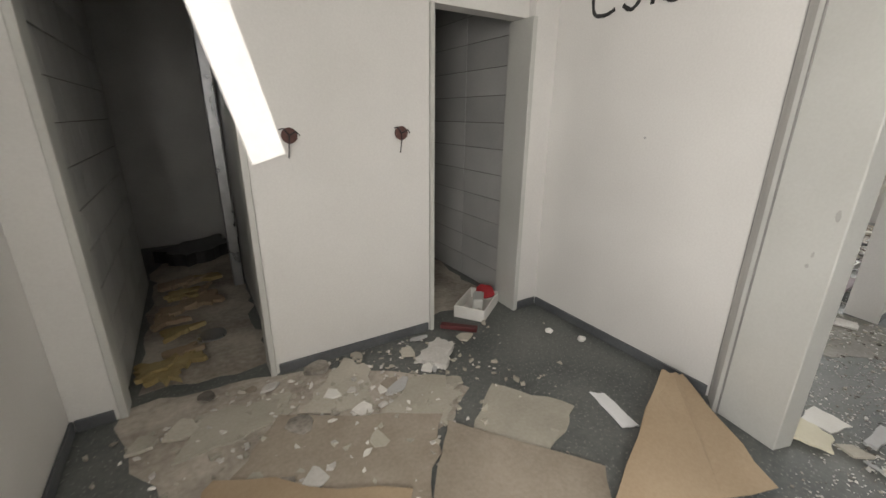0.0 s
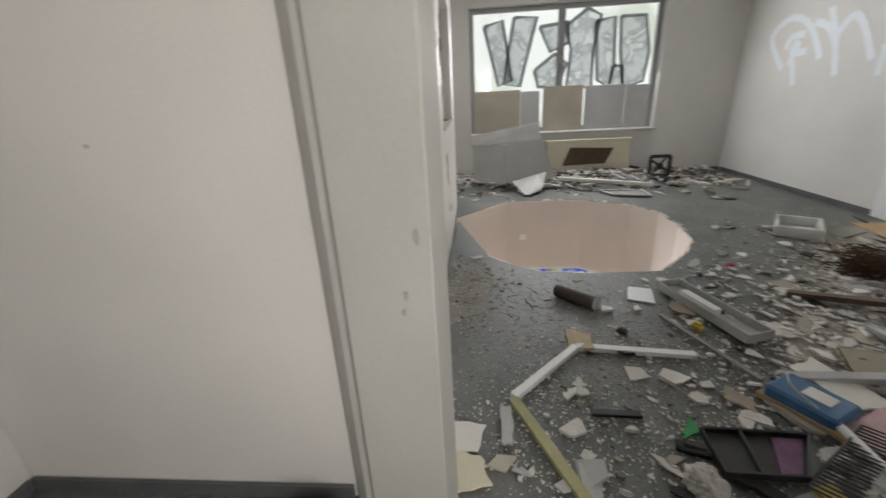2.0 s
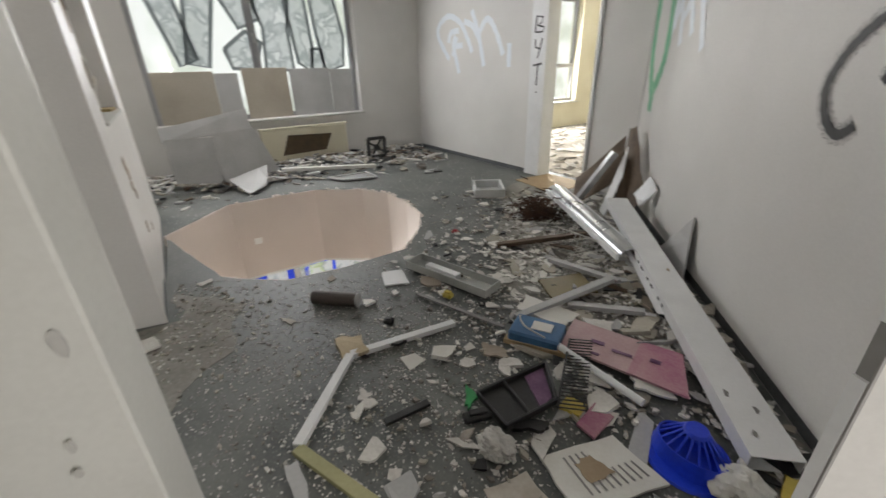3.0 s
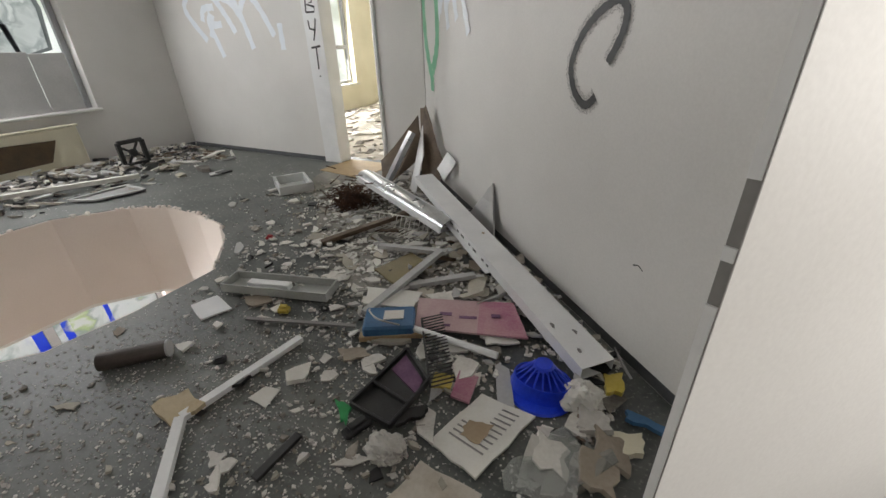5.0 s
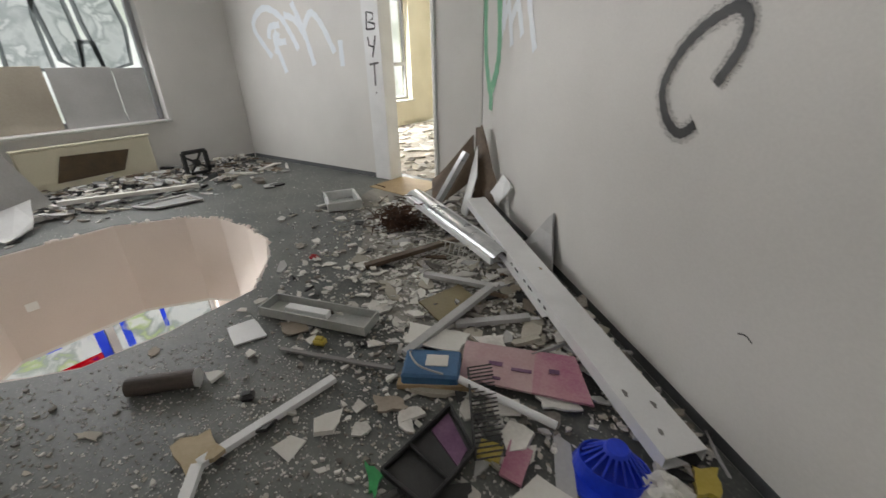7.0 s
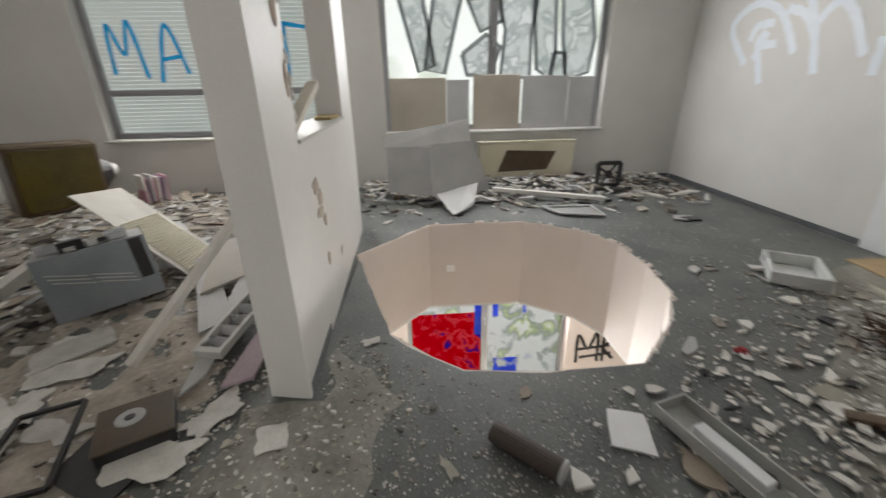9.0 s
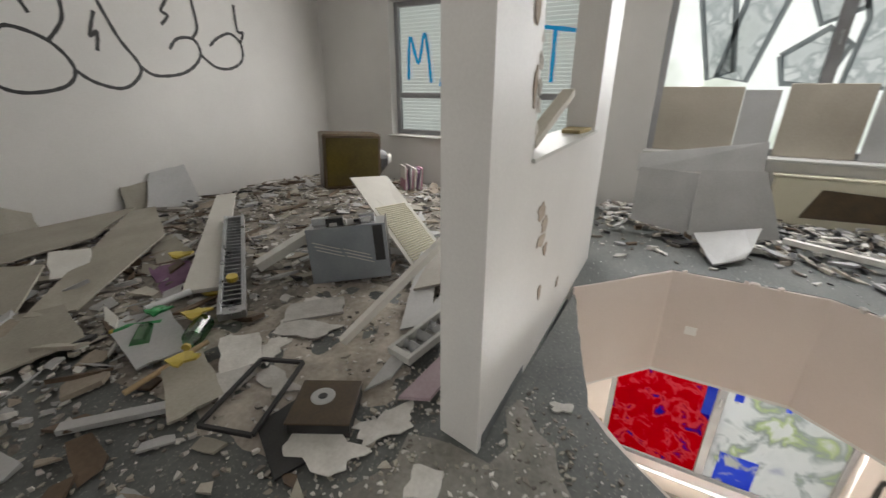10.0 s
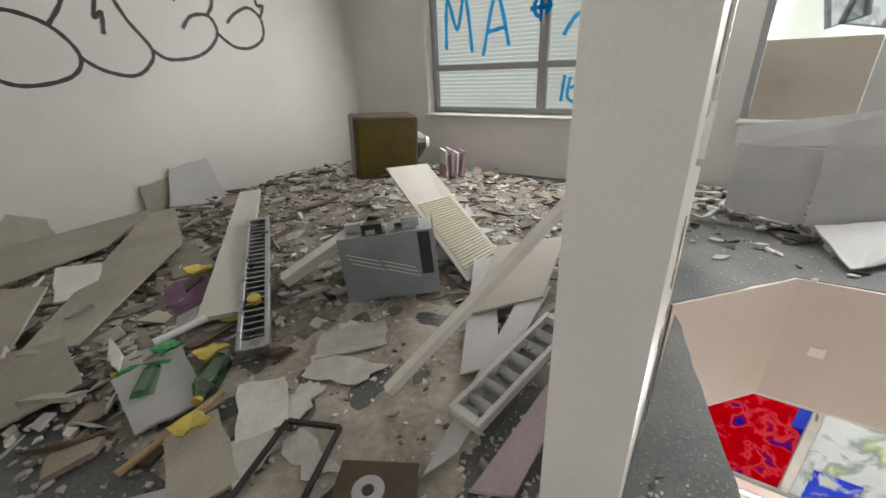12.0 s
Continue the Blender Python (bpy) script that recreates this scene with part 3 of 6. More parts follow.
# bright overcast backdrop outside the windows
def glow(name, color, strength):
    m = bpy.data.materials.new(name)
    m.use_nodes = True
    n, l = m.node_tree.nodes, m.node_tree.links
    n.remove(n["Principled BSDF"])
    em = n.new("ShaderNodeEmission")
    geo, no, ramp = n.new("ShaderNodeNewGeometry"), n.new("ShaderNodeTexNoise"), n.new("ShaderNodeValToRGB")
    no.inputs["Scale"].default_value, no.inputs["Detail"].default_value = 0.5, 8
    l.new(geo.outputs["Position"], no.inputs["Vector"])
    ramp.color_ramp.elements[0].position, ramp.color_ramp.elements[1].position = 0.40, 0.50
    ramp.color_ramp.elements[0].color = (0.72 * color[0], 0.75 * color[1], 0.68 * color[2], 1)
    ramp.color_ramp.elements[1].color = (*color, 1)
    l.new(no.outputs[0], ramp.inputs[0])
    l.new(ramp.outputs[0], em.inputs[0])
    em.inputs[1].default_value = strength
    l.new(em.outputs[0], n["Material Output"].inputs[0])
    return m


structure("backdrop", box((16.0, -16, -4.5), (16.1, 16, 9)), glow("overcast_sky", (1, 1, 0.98), 1.3), "pale overcast sky with trees outside the windows", "backdrop")


# ---- graffiti ----
def on_c(s, z, lift=0.0):
    """A place on the long diagonal wall, s metres from its near end."""
    k = 0.70711
    return V((2.40 + s * k + lift * k, 0.34 - s * k + lift * k, z))


UC, NC = V((0.70711, -0.70711, 0)), V((0.70711, 0.70711, 0))
Z = V((0, 0, 1))


def tag(name, strokes, width, origin, u, n, material, label, curved=True):
    bm = bmesh.new()
    for k, p in enumerate(strokes):
        stroke(bm, p, width, origin, u, Z, n, 0.003 + 0.0006 * k, curved)
    return tagged(part(name, bm, material), label, "graffiti", kind="structure")


C_LINE = [(1.32, 1.19), (1.36, 1.155), (1.41, 1.147), (1.49, 1.20), (1.54, 1.31), (1.49, 1.43), (1.40, 1.515), (1.30, 1.565), (1.235, 1.575), (1.19, 1.53), (1.20, 1.445), (1.265, 1.335)]
tag("spray_halo", [C_LINE], 0.085, on_c(0, 0) - NC * 0.0015, UC, NC, MIST, "soft black overspray round the sprayed C")
tag("spray_mark", [C_LINE], 0.04, on_c(0, 0), UC, NC, INK, "black sprayed C shape on the white wall")
tag("green_stripe", [[(4.27, 2.3), (4.24, 1.60), (4.15, 1.30), (4.02, 1.10)], [(3.88, 2.3), (3.80, 1.60), (3.86, 1.35), (4.00, 1.18)], [(4.02, 1.12), (4.03, 0.98)]], 0.12, on_c(0, 0), UC, NC, INK_GREEN, "green dripping spray line")
tag("white_scribble", [[(3.76, 1.62), (3.68, 1.95)], [(3.70, 1.68), (3.58, 1.84), (3.47, 1.54)], [(3.52, 1.70), (3.36, 1.82), (3.24, 1.60)], [(3.25, 2.1), (3.12, 1.8), (2.97, 1.49)]], 0.085, on_c(0, 0), UC, NC, INK_WHITE, "white sprayed scribble")
tag("wall_scuff", [[(0, 0), (0.03, 0.012), (0.06, 0.0)]], 0.006, on_c(0.83, 0.51), UC, NC, INK, "small scratch in the wall")
UD, ND = V((-1, 0, 0)), V((0, 1, 0))
tag("white_tag", [[(0.43, -0.35), (0.13, 0.00), (0.18, 0.17), (0.45, 0.27), (0.75, 0.15), (0.94, -0.08), (1.05, -0.27)], [(0.43, -0.11), (0.50, 0.03), (0.72, 0.05)], [(0.63, -0.02), (0.56, -0.15), (0.81, -0.16)], [(0.54, -0.31), (0.66, -0.04)], [(0.56, -0.15), (0.71, -0.56)], [(0.85, 0.16), (1.07, 0.08), (1.24, -0.13)], [(1.05, 0.29), (1.22, -0.06), (1.34, -0.47)], [(1.24, -0.01), (1.32, 0.09), (1.43, 0.14), (1.59, -0.01), (1.77, -0.33)], [(1.89, -0.19), (1.89, -0.49)]], 0.085, (9.4, -2.70, 1.9), UD, ND, INK_WHITE, "pale sprayed tag on the wall")
tag("casing_letters", [[(0.02, 1.80), (0.04, 1.98), (0.14, 1.96), (0.13, 1.90), (0.05, 1.88), (0.16, 1.85), (0.15, 1.80), (0.02, 1.80)], [(0.03, 1.72), (0.04, 1.63), (0.12, 1.61)], [(0.15, 1.73), (0.12, 1.61), (0.08, 1.50)], [(0.02, 1.42), (0.17, 1.44)], [(0.10, 1.43), (0.09, 1.18)], [(0.09, 1.105), (0.10, 1.095)]], 0.022, (7.05, -2.688, 0), UD, ND, INK, "black letters B Y T on the door casing", False)
UL, NL = V((1, 0, 0)), V((0, -1, 0))
tag("outlined_tag", [
    [(0.00, 0.98), (0.01, 0.38), (0.13, 0.11), (0.33, 0.03), (0.64, 0.09), (0.75, 0.26), (0.61, 0.49), (0.34, 0.59), (0.22, 0.47)],
    [(0.61, 0.49), (0.77, 0.70), (0.79, 0.95)],
    [(0.42, 1.01), (0.53, 0.71)],
    [(0.75, 0.24), (0.89, 0.13), (1.11, 0.07), (1.27, 0.14), (1.36, 0.30), (1.21, 0.58), (1.09, 0.95)],
    [(0.99, 0.43), (1.03, 0.61), (0.96, 0.57), (1.05, 0.80)],
    [(1.36, 0.30), (1.50, 0.21), (1.78, 0.23), (1.98, 0.33), (2.09, 0.48), (2.03, 0.63), (1.84, 0.62), (1.72, 0.50)],
    [(1.69, 0.75), (1.78, 0.85), (1.72, 0.90), (1.84, 1.06)],
    [(2.09, 0.46), (2.26, 0.33), (2.47, 0.32), (2.66, 0.43), (2.68, 0.63), (2.54, 0.74), (2.35, 0.67), (2.23, 0.57)],
    [(2.03, 0.65), (2.11, 0.78), (2.09, 1.12)],
    [(2.68, 0.65), (2.74, 0.77), (2.66, 0.79), (2.66, 1.09)]],
    0.035, (5.80, 6.65, 1.36), UL, NL, INK, "large black outlined bubble-letter tag")
tag("wall_lettering", [[(0.0, 0.20), (0.02, 0.03), (0.10, 0.0), (0.17, 0.02)], [(0.22, 0.03), (0.28, 0.0), (0.33, 0.06), (0.28, 0.13), (0.22, 0.06)], [(0.40, 0.0), (0.40, 0.2)], [(0.46, 0.02), (0.53, 0.0), (0.56, 0.08), (0.49, 0.12)], [(0.60, 0.04), (0.72, 0.08)]], 0.022, (3.70, 3.10, 2.02), V((0, -1, 0)), V((-1, 0, 0)), INK, "black hand-sprayed lettering high on the wall")
NW = V((-1, 0, 0))
UY = V((0, -1, 0))
# blue paint on the left window
tag("blue_lettering", [[(0.0, 0.05), (0.04, 0.62), (0.18, 0.28), (0.30, 0.66), (0.40, 0.0)], [(0.56, -0.05), (0.74, 0.62), (0.92, 0.05)], [(0.62, 0.22), (0.88, 0.26)], [(1.22, 0.45), (1.34, 0.58), (1.42, 0.42), (1.28, 0.34), (1.22, 0.45)], [(1.18, 0.42), (1.45, 0.44)], [(1.32, 0.62), (1.32, 0.28)], [(1.6, 0.12), (1.72, 0.3), (1.86, 0.36)], [(1.96, 0.66), (2.5, 0.58)], [(2.2, 0.62), (2.2, 0.0)]], 0.05, (10.115, 5.02, 1.52), UY, NW, BLUE_INK, "blue sprayed capitals M A T on the window")
tag("blue_lettering", [[(0, 0), (0.03, 0.3)], [(0.1, 0.28), (0.08, 0.05), (0.22, 0.0), (0.2, 0.18), (0.1, 0.15)]], 0.04, (10.115, 3.4, 0.92), UY, NW, BLUE_INK, "blue sprayed digits 1 6 on the window")
# silver block letters on the main window
silver = [("letter", [[(1.33, 2.46), (1.03, 2.54), (0.86, 1.62), (1.09, 1.54)], [(0.84, 2.57), (0.47, 2.56), (0.73, 1.52), (1.01, 1.57)]]),
          ("letter", [[(0.42, 2.41), (-0.03, 2.46), (-0.06, 2.16), (0.24, 2.03)], [(0.49, 1.76), (0.16, 2.00), (-0.04, 1.85), (0.09, 1.48), (0.42, 1.50)]]),
          ("letter", [[(0.01, 2.39), (-0.34, 2.66), (-0.55, 2.53), (-0.46, 2.03), (-0.47, 1.45), (-0.05, 1.47), (-0.10, 2.06)]]),
          ("letter", [[(-0.47, 2.44), (-0.77, 2.49), (-0.82, 1.75), (-0.76, 1.43), (-0.56, 1.56)], [(-0.86, 2.49), (-1.25, 2.49), (-1.36, 1.96), (-1.31, 1.51), (-0.99, 1.42), (-0.90, 1.99)], [(-0.79, 1.77), (-0.95, 1.76), (-0.99, 1.42), (-0.76, 1.43)]])]
for nm, polys in silver:
    bm, bo = bmesh.new(), bmesh.new()
    for q in polys:
        pts = [(min(max(y, -1.42), 1.49), min(z, 2.64)) for y, z in q]
        own = bmesh.new()
        own.faces.new([own.verts.new((10.148, y, z)) for y, z in pts])
        merge(bm, own)
        ring = [(-y, z) for y, z in pts]
        stroke(bo, ring + ring[:1], 0.055, (10.147, 0, 0), UY, Z, NW, 0.003, False)
    a = tagged(part("silver_letter", bm, SILVER), "silver sprayed block letter on the window glass", "graffiti", "letters on the window", kind="structure")
    b = part("letter_outline", bo, SILVER_DARK, a, "dark sprayed outline")
tag("lower_tag", [[(0, 0), (0.0, 0.6), (0.2, 0.3), (0.35, 0.65), (0.4, 0.0)], [(0.0, 0.3), (0.6, 0.35)], [(0.5, 0.0), (0.5, 0.6), (0.68, 0.5), (0.5, 0.3), (0.7, 0.05)], [(0.05, 0.12), (0.65, 0.18)]], 0.06, (9.978, -1.62, -3.45), UY, NW, INK, "black sprayed tag on the pink lower wall")


# ---- things: helpers ----
def panel(c, thick):
    """A sheet with the four corners c and a thickness."""
    c = [V(q) for q in c]
    n = (c[1] - c[0]).cross(c[3] - c[0]).normalized() * thick
    bm = bmesh.new()
    a = [bm.verts.new(q) for q in c]
    b = [bm.verts.new(q + n) for q in c]
    bm.faces.new(a[::-1])
    bm.faces.new(b)
    for i in range(len(c)):
        j = (i + 1) % len(c)
        bm.faces.new((a[i], a[j], b[j], b[i]))
    return bm


def broken(c, thick, rnd, jag=0.02, steps=6):
    """A broken sheet: corners c with ragged sides."""
    c = [V(q) for q in c]
    out = []
    cen = sum(c, V((0, 0, 0))) / len(c)
    for i in range(len(c)):
        a, b = c[i], c[(i + 1) % len(c)]
        for k in range(steps):
            p = a.lerp(b, k / steps)
            out.append(p + (cen - p).normalized() * rnd.uniform(-jag, jag) * (1 if k else 0.4))
    n = (c[1] - c[0]).cross(c[-1] - c[0]).normalized()
    if n.z < 0:
        n = -n
    bm = bmesh.new()
    lo = [bm.verts.new(p) for p in out]
    hi = [bm.verts.new(p + n * thick) for p in out]
    bm.faces.new(lo[::-1])
    bm.faces.new(hi)
    for i in range(len(out)):
        j = (i + 1) % len(out)
        bm.faces.new((lo[i], lo[j], hi[j], hi[i]))
    return bm


def thing(name, bm, material, label, category, group=""):
    return tagged(part(name, bm, material), label, category, group)


def under(name, bm, material, top, label=""):
    return hold(part(name, bm, material, None, label), top)


# ---- hall things ----
for x, z in ((1.925, 1.345), (2.552, 1.35)):
    o = base("socket_hole", x, 3.418, z, "open wall box with loose torn wires", "wall socket")
    bm = rod((x, 3.4185, z), (x, 3.405, z), 0.038, 0.040, None, 20)
    under("box_rim", bm, mat("rust_box", (0.06, 0.025, 0.02), (0.14, 0.07, 0.06), 0.7, 30, 90, 0.3), o)
    for dx, dz, k in ((0.05, 0.0, 0.02), (-0.015, -0.11, 0.015), (-0.05, 0.03, 0.02)):
        bm = rod((x, 3.404, z), (x + dx * 0.6, 3.385, z + dz * 0.5 + k), 0.003)
        rod((x + dx * 0.6, 3.385, z + dz * 0.5 + k), (x + dx, 3.395, z + dz), 0.003, None, bm)
        under("wire", bm, BLACK, o)

rk = random.Random(11)
thing("cardboard_sheet", broken([(1.38, 2.70, 0.012), (1.66, 3.02, 0.02), (2.36, 2.62, 0.014), (2.08, 2.22, 0.01)], 0.006, rk, 0.02), CARD_DUSTY, "flattened dusty cardboard sheet on the floor", "cardboard")
thing("cardboard_sheet", broken([(2.09, 2.23, 0.022), (2.36, 2.56, 0.022), (2.80, 1.98, 0.02), (2.50, 1.66, 0.02)], 0.006, rk, 0.01), CARD_DUSTY, "flattened brown cardboard sheet on the floor", "cardboard")
thing("cardboard_sheet", broken([(1.15, 2.45, 0.03), (1.35, 2.76, 0.03), (2.02, 2.30, 0.032), (1.75, 1.95, 0.03)], 0.008, rk, 0.035), CARD, "torn cardboard with white ragged edges", "cardboard")
fl = broken([(2.55, 1.80, 0.03), (3.40, 2.13, 0.20), (3.52, 2.08, 0.16), (3.30, 1.55, 0.03)], 0.006, rk, 0.012)
thing("cardboard_flap", fl, CARD, "bent brown cardboard flap leaning at the wall", "cardboard")
thing("plaster_sheet", broken([(2.37, 2.40, 0.004), (2.74, 2.70, 0.004), (3.00, 2.32, 0.004), (2.62, 2.14, 0.004)], 0.009, rk, 0.02), BOARD, "broken pale wallboard piece on the floor", "plasterboard")
thing("plaster_sheet", broken([(1.75, 3.0, 0.008), (2.1, 3.36, 0.008), (2.2, 3.16, 0.008), (2.08, 2.86, 0.008)], 0.01, rk, 0.03), BOARD, "broken pale wallboard piece by the skirting", "plasterboard")
thing("plaster_sheet", broken([(2.1, 2.75, 0.006), (2.35, 3.0, 0.006), (2.6, 2.8, 0.006), (2.35, 2.55, 0.006)], 0.01, rk, 0.04), BOARD, "crumbling wallboard piece on the floor", "plasterboard")
thing("plaster_sheet", broken([(1.2, 2.95, 0.006), (1.3, 3.25, 0.006), (1.75, 3.2, 0.006), (1.7, 2.98, 0.006)], 0.01, rk, 0.04), BOARD, "trodden wallboard piece in the doorway", "plasterboard")
thing("plaster_chunk", broken([(2.47, 3.10, 0.005), (2.70, 3.24, 0.005), (2.76, 3.14, 0.01), (2.58, 2.93, 0.01)], 0.035, rk, 0.02), PLASTER, "white plaster lump on the hall floor", "plaster")
thing("white_splinter", broken([(3.16, 2.36, 0.004), (3.22, 2.31, 0.004), (3.16, 2.06, 0.004), (3.08, 2.10, 0.004)], 0.006, rk, 0.006), WHITE_METAL, "narrow white sheet splinter on the floor", "splinter")
tr = base("plastic_tray", 3.22, 3.5, 0, "dirty white plastic tray with a red lid", "tray")
c, sn = math.cos(-0.35), math.sin(-0.35)
for lo, hi in (((-0.19, -0.12, 0.004), (0.19, 0.12, 0.012)), ((-0.19, -0.12, 0.012), (-0.18, 0.12, 0.10)), ((0.18, -0.12, 0.012), (0.19, 0.12, 0.10)), ((-0.18, -0.12, 0.012), (0.18, -0.11, 0.10)), ((-0.18, 0.11, 0.012), (0.18, 0.12, 0.10))):
    bm = box(lo, hi, None, 0.003)
    bm.transform(Matrix.Rotation(0.62, 4, "Z"))
    part("tray_wall", bm, PAPER, tr)
bm = shard(0.17, 0.15, 0.02, rk, 9, 0.1)
bm.transform(Matrix.Translation((0.12, 0.06, 0.10)) @ Matrix.Rotation(0.4, 4, "X"))
part("lid", bm, RED, tr, "red lid")
bm = box((-0.12, -0.05, 0.05), (0.05, 0.03, 0.14), None, 0.01)
bm.transform(Matrix.Rotation(0.9, 4, "Z"))
part("scraper", bm, FRAME_GREY, tr, "grey tool")
thing("dark_offcut", bar((2.83, 3.40, 0.02), (3.02, 3.22, 0.02), 0.05, 0.03), mat("dark_red_strip", (0.08, 0.02, 0.02), (0.14, 0.04, 0.04), 0.5), "dark red strip lying in the doorway", "strip")
for p in ((3.45, 2.95), (3.55, 2.75)):
    bm = chunk(0.035, rk)
    bm.transform(Matrix.Translation((*p, 0.02)))
    thing("paper_wad", bm, PAPER, "crumpled pale wad by the skirting", "wad")
# hanging broken casing strip
thing("hanging_strip", panel([(1.155, 1.84, 2.948), (1.211, 1.84, 2.948), (1.628, 1.975, 1.38), (1.572, 1.975, 1.362)], 0.012), WALL, "white trim strip hanging loose from the ceiling", "trim strip")
thing("metal_post", box((1.64, 4.95, 0), (1.72, 5.05, 2.4), None, 0.006), STEEL, "grey metal post in the dark washroom", "post")
for k in range(14):
    x, y = rk.uniform(1.02, 1.30), rk.uniform(3.6, 5.2)
    bm = broken([(x, y, 0.02), (x + rk.uniform(0.1, 0.3), y + rk.uniform(-0.1, 0.1), 0.05), (x + rk.uniform(0.1, 0.25), y + rk.uniform(0.1, 0.3), 0.03), (x, y + 0.15, 0.02)], 0.03, rk, 0.04)
    thing("insulation_scrap", bm, FOAM if k % 2 else CARD, "torn yellow insulation scrap on the washroom floor", "insulation", "insulation scraps")
thing("floor_drain", rod((1.42, 4.1, 0.002), (1.42, 4.1, 0.012), 0.09, None, None, 24), STEEL, "round metal floor drain cover", "drain")
bm = broken([(1.0, 5.9, 0.03), (1.6, 6.3, 0.03), (1.75, 5.9, 0.03), (1.3, 5.6, 0.03)], 0.12, rk, 0.05)
thing("dark_lump", bm, BLACK, "dark heap against the washroom wall", "heap")

# ---- big room: along the diagonal wall ----
# long white channel leaning along the wall
ch = base("metal_channel", 3.1, -0.1, 0, "long white sheet-metal channel propped along the wall", "metal channel")
p0, p1 = V((3.09, -0.035, 0.04)), V((5.05, -1.88, 0.19))
m = frame_of(p0, p1)
L = (p1 - p0).length
for lo, hi in (((0, -0.09, 0), (L, 0.09, 0.004)), ((0, 0.086, 0.004), (L, 0.09, 0.07)), ((0, -0.09, 0.004), (L, -0.086, 0.07)), ((0, -0.086, 0.066), (L, 0.086, 0.07))):
    bm = box(lo, hi)
    bm.transform(m)
    under("sheet", bm, WHITE_METAL, ch)
bm = box((0.95, 0.091, 0.0), (1.95, 0.125, 0.005))
bm.transform(m)
under("lip", bm, WHITE_METAL, ch)
# Slots are black plates on the sheet, coloured for the dark inside.
for k in range(12):
    x = 0.98 + 0.075 * k + (0.05 if k % 3 == 2 else 0)
    bm = box((x, 0.091, 0.022), (x + 0.03, 0.0935, 0.036))
    bm.transform(m)
    under("slot", bm, BLACK, ch)
for x, y in ((0.10, 0.03), (0.22, -0.03), (0.30, 0.05), (1.35, -0.04)):
    bm = shard(0.05, 0.025, 0.002, rk, 8, 0.5)
    bm.transform(m @ Matrix.Translation((x, y, 0.0705)))
    under("chipped_spot", bm, CARD if x > 1 else DARKLINE, ch, "chipped dirty spot")
# chrome louvre lamp on top of the heap
lam = base("strip_light", 4.7, -1.3, 0.2, "broken fluorescent fitting with mirror reflector", "light fitting")
p0, p1 = V((4.36, -1.08, 0.13)), V((5.74, -1.82, 0.19))
m = frame_of(p0, p1)
L = (p1 - p0).length
for k in range(9):
    a0, a1 = math.pi * k / 9, math.pi * (k + 1) / 9
    r = 0.088
    c = [(0, -r * math.cos(a0), r * math.sin(a0) * 0.7), (L, -r * math.cos(a0), r * math.sin(a0) * 0.7), (L, -r * math.cos(a1), r * math.sin(a1) * 0.7), (0, -r * math.cos(a1), r * math.sin(a1) * 0.7)]
    bm = panel(c, 0.003)
    bm.transform(m)
    under("reflector", bm, STEEL, lam)
for y in (-0.096, 0.096):
    bm = box((0, y - 0.008, -0.02), (L, y + 0.012, 0.03), None, 0.002)
    bm.transform(m)
    under("rail", bm, WHITE_METAL, lam)
# broken brown boards by the doorway
rb = random.Random(5)
thing("broken_board", broken([(5.12, -1.95, 0.02), (5.40, -2.48, 0.80), (5.28, -2.40, 0.84), (4.92, -2.12, 0.30), (4.98, -1.98, 0.02)], 0.012, rb, 0.02, 3), WOOD, "splintered brown board leaning on the wall", "board")
thing("broken_board", broken([(5.62, -2.0, 0.03), (5.78, -2.2, 0.25), (5.42, -2.46, 0.72), (5.28, -2.30, 0.35)], 0.012, rb, 0.02, 3), WOOD, "splintered brown board leaning in the corner", "board")
thing("white_panel_piece", broken([(5.16, -1.90, 0.04), (5.28, -1.98, 0.05), (5.26, -2.28, 0.66), (5.16, -2.1, 0.4)], 0.01, rb, 0.01, 3), WHITE_METAL, "pointed white panel piece leaning on boards", "panel")
thing("white_panel_piece", broken([(4.85, -1.95, 0.2), (4.70, -1.92, 0.40), (4.86, -2.06, 0.46), (4.95, -2.0, 0.3)], 0.01, rb, 0.01, 3), WHITE_METAL, "small white panel piece leaning on boards", "panel")
thing("leaning_triangle", broken([(4.02, -1.18, 0.0), (4.45, -1.58, 0.0), (4.30, -1.53, 0.2), (4.10, -1.34, 0.45)], 0.012, rb, 0.008, 3), GREYBOARD, "triangular wallboard piece leaning on the wall", "board")
bm = bar((5.55, -1.95, 0.10), (5.35, -2.2, 0.60), 0.10, 0.05)
thing("metal_bracket", bm, STEEL, "bent grey metal bracket in the heap", "bracket")
# tangled fibres
bm = bmesh.new()
for k in range(520):
    a = V((rb.gauss(0, 0.10), rb.gauss(0, 0.10), abs(rb.gauss(0, 0.085)) + 0.01))
    d = V((rb.gauss(0, 1), rb.gauss(0, 1), rb.gauss(0, 0.4))).normalized() * rb.uniform(0.05, 0.13)
    rod(V((5.62, -1.45, 0)) + a, V((5.62, -1.45, 0)) + a + d, 0.006, 0.003, bm, 4)
tagged(part("tangled_fibres", bm, MOSS), "tangle of brown fibres on the floor", "tangle", kind="stuff")


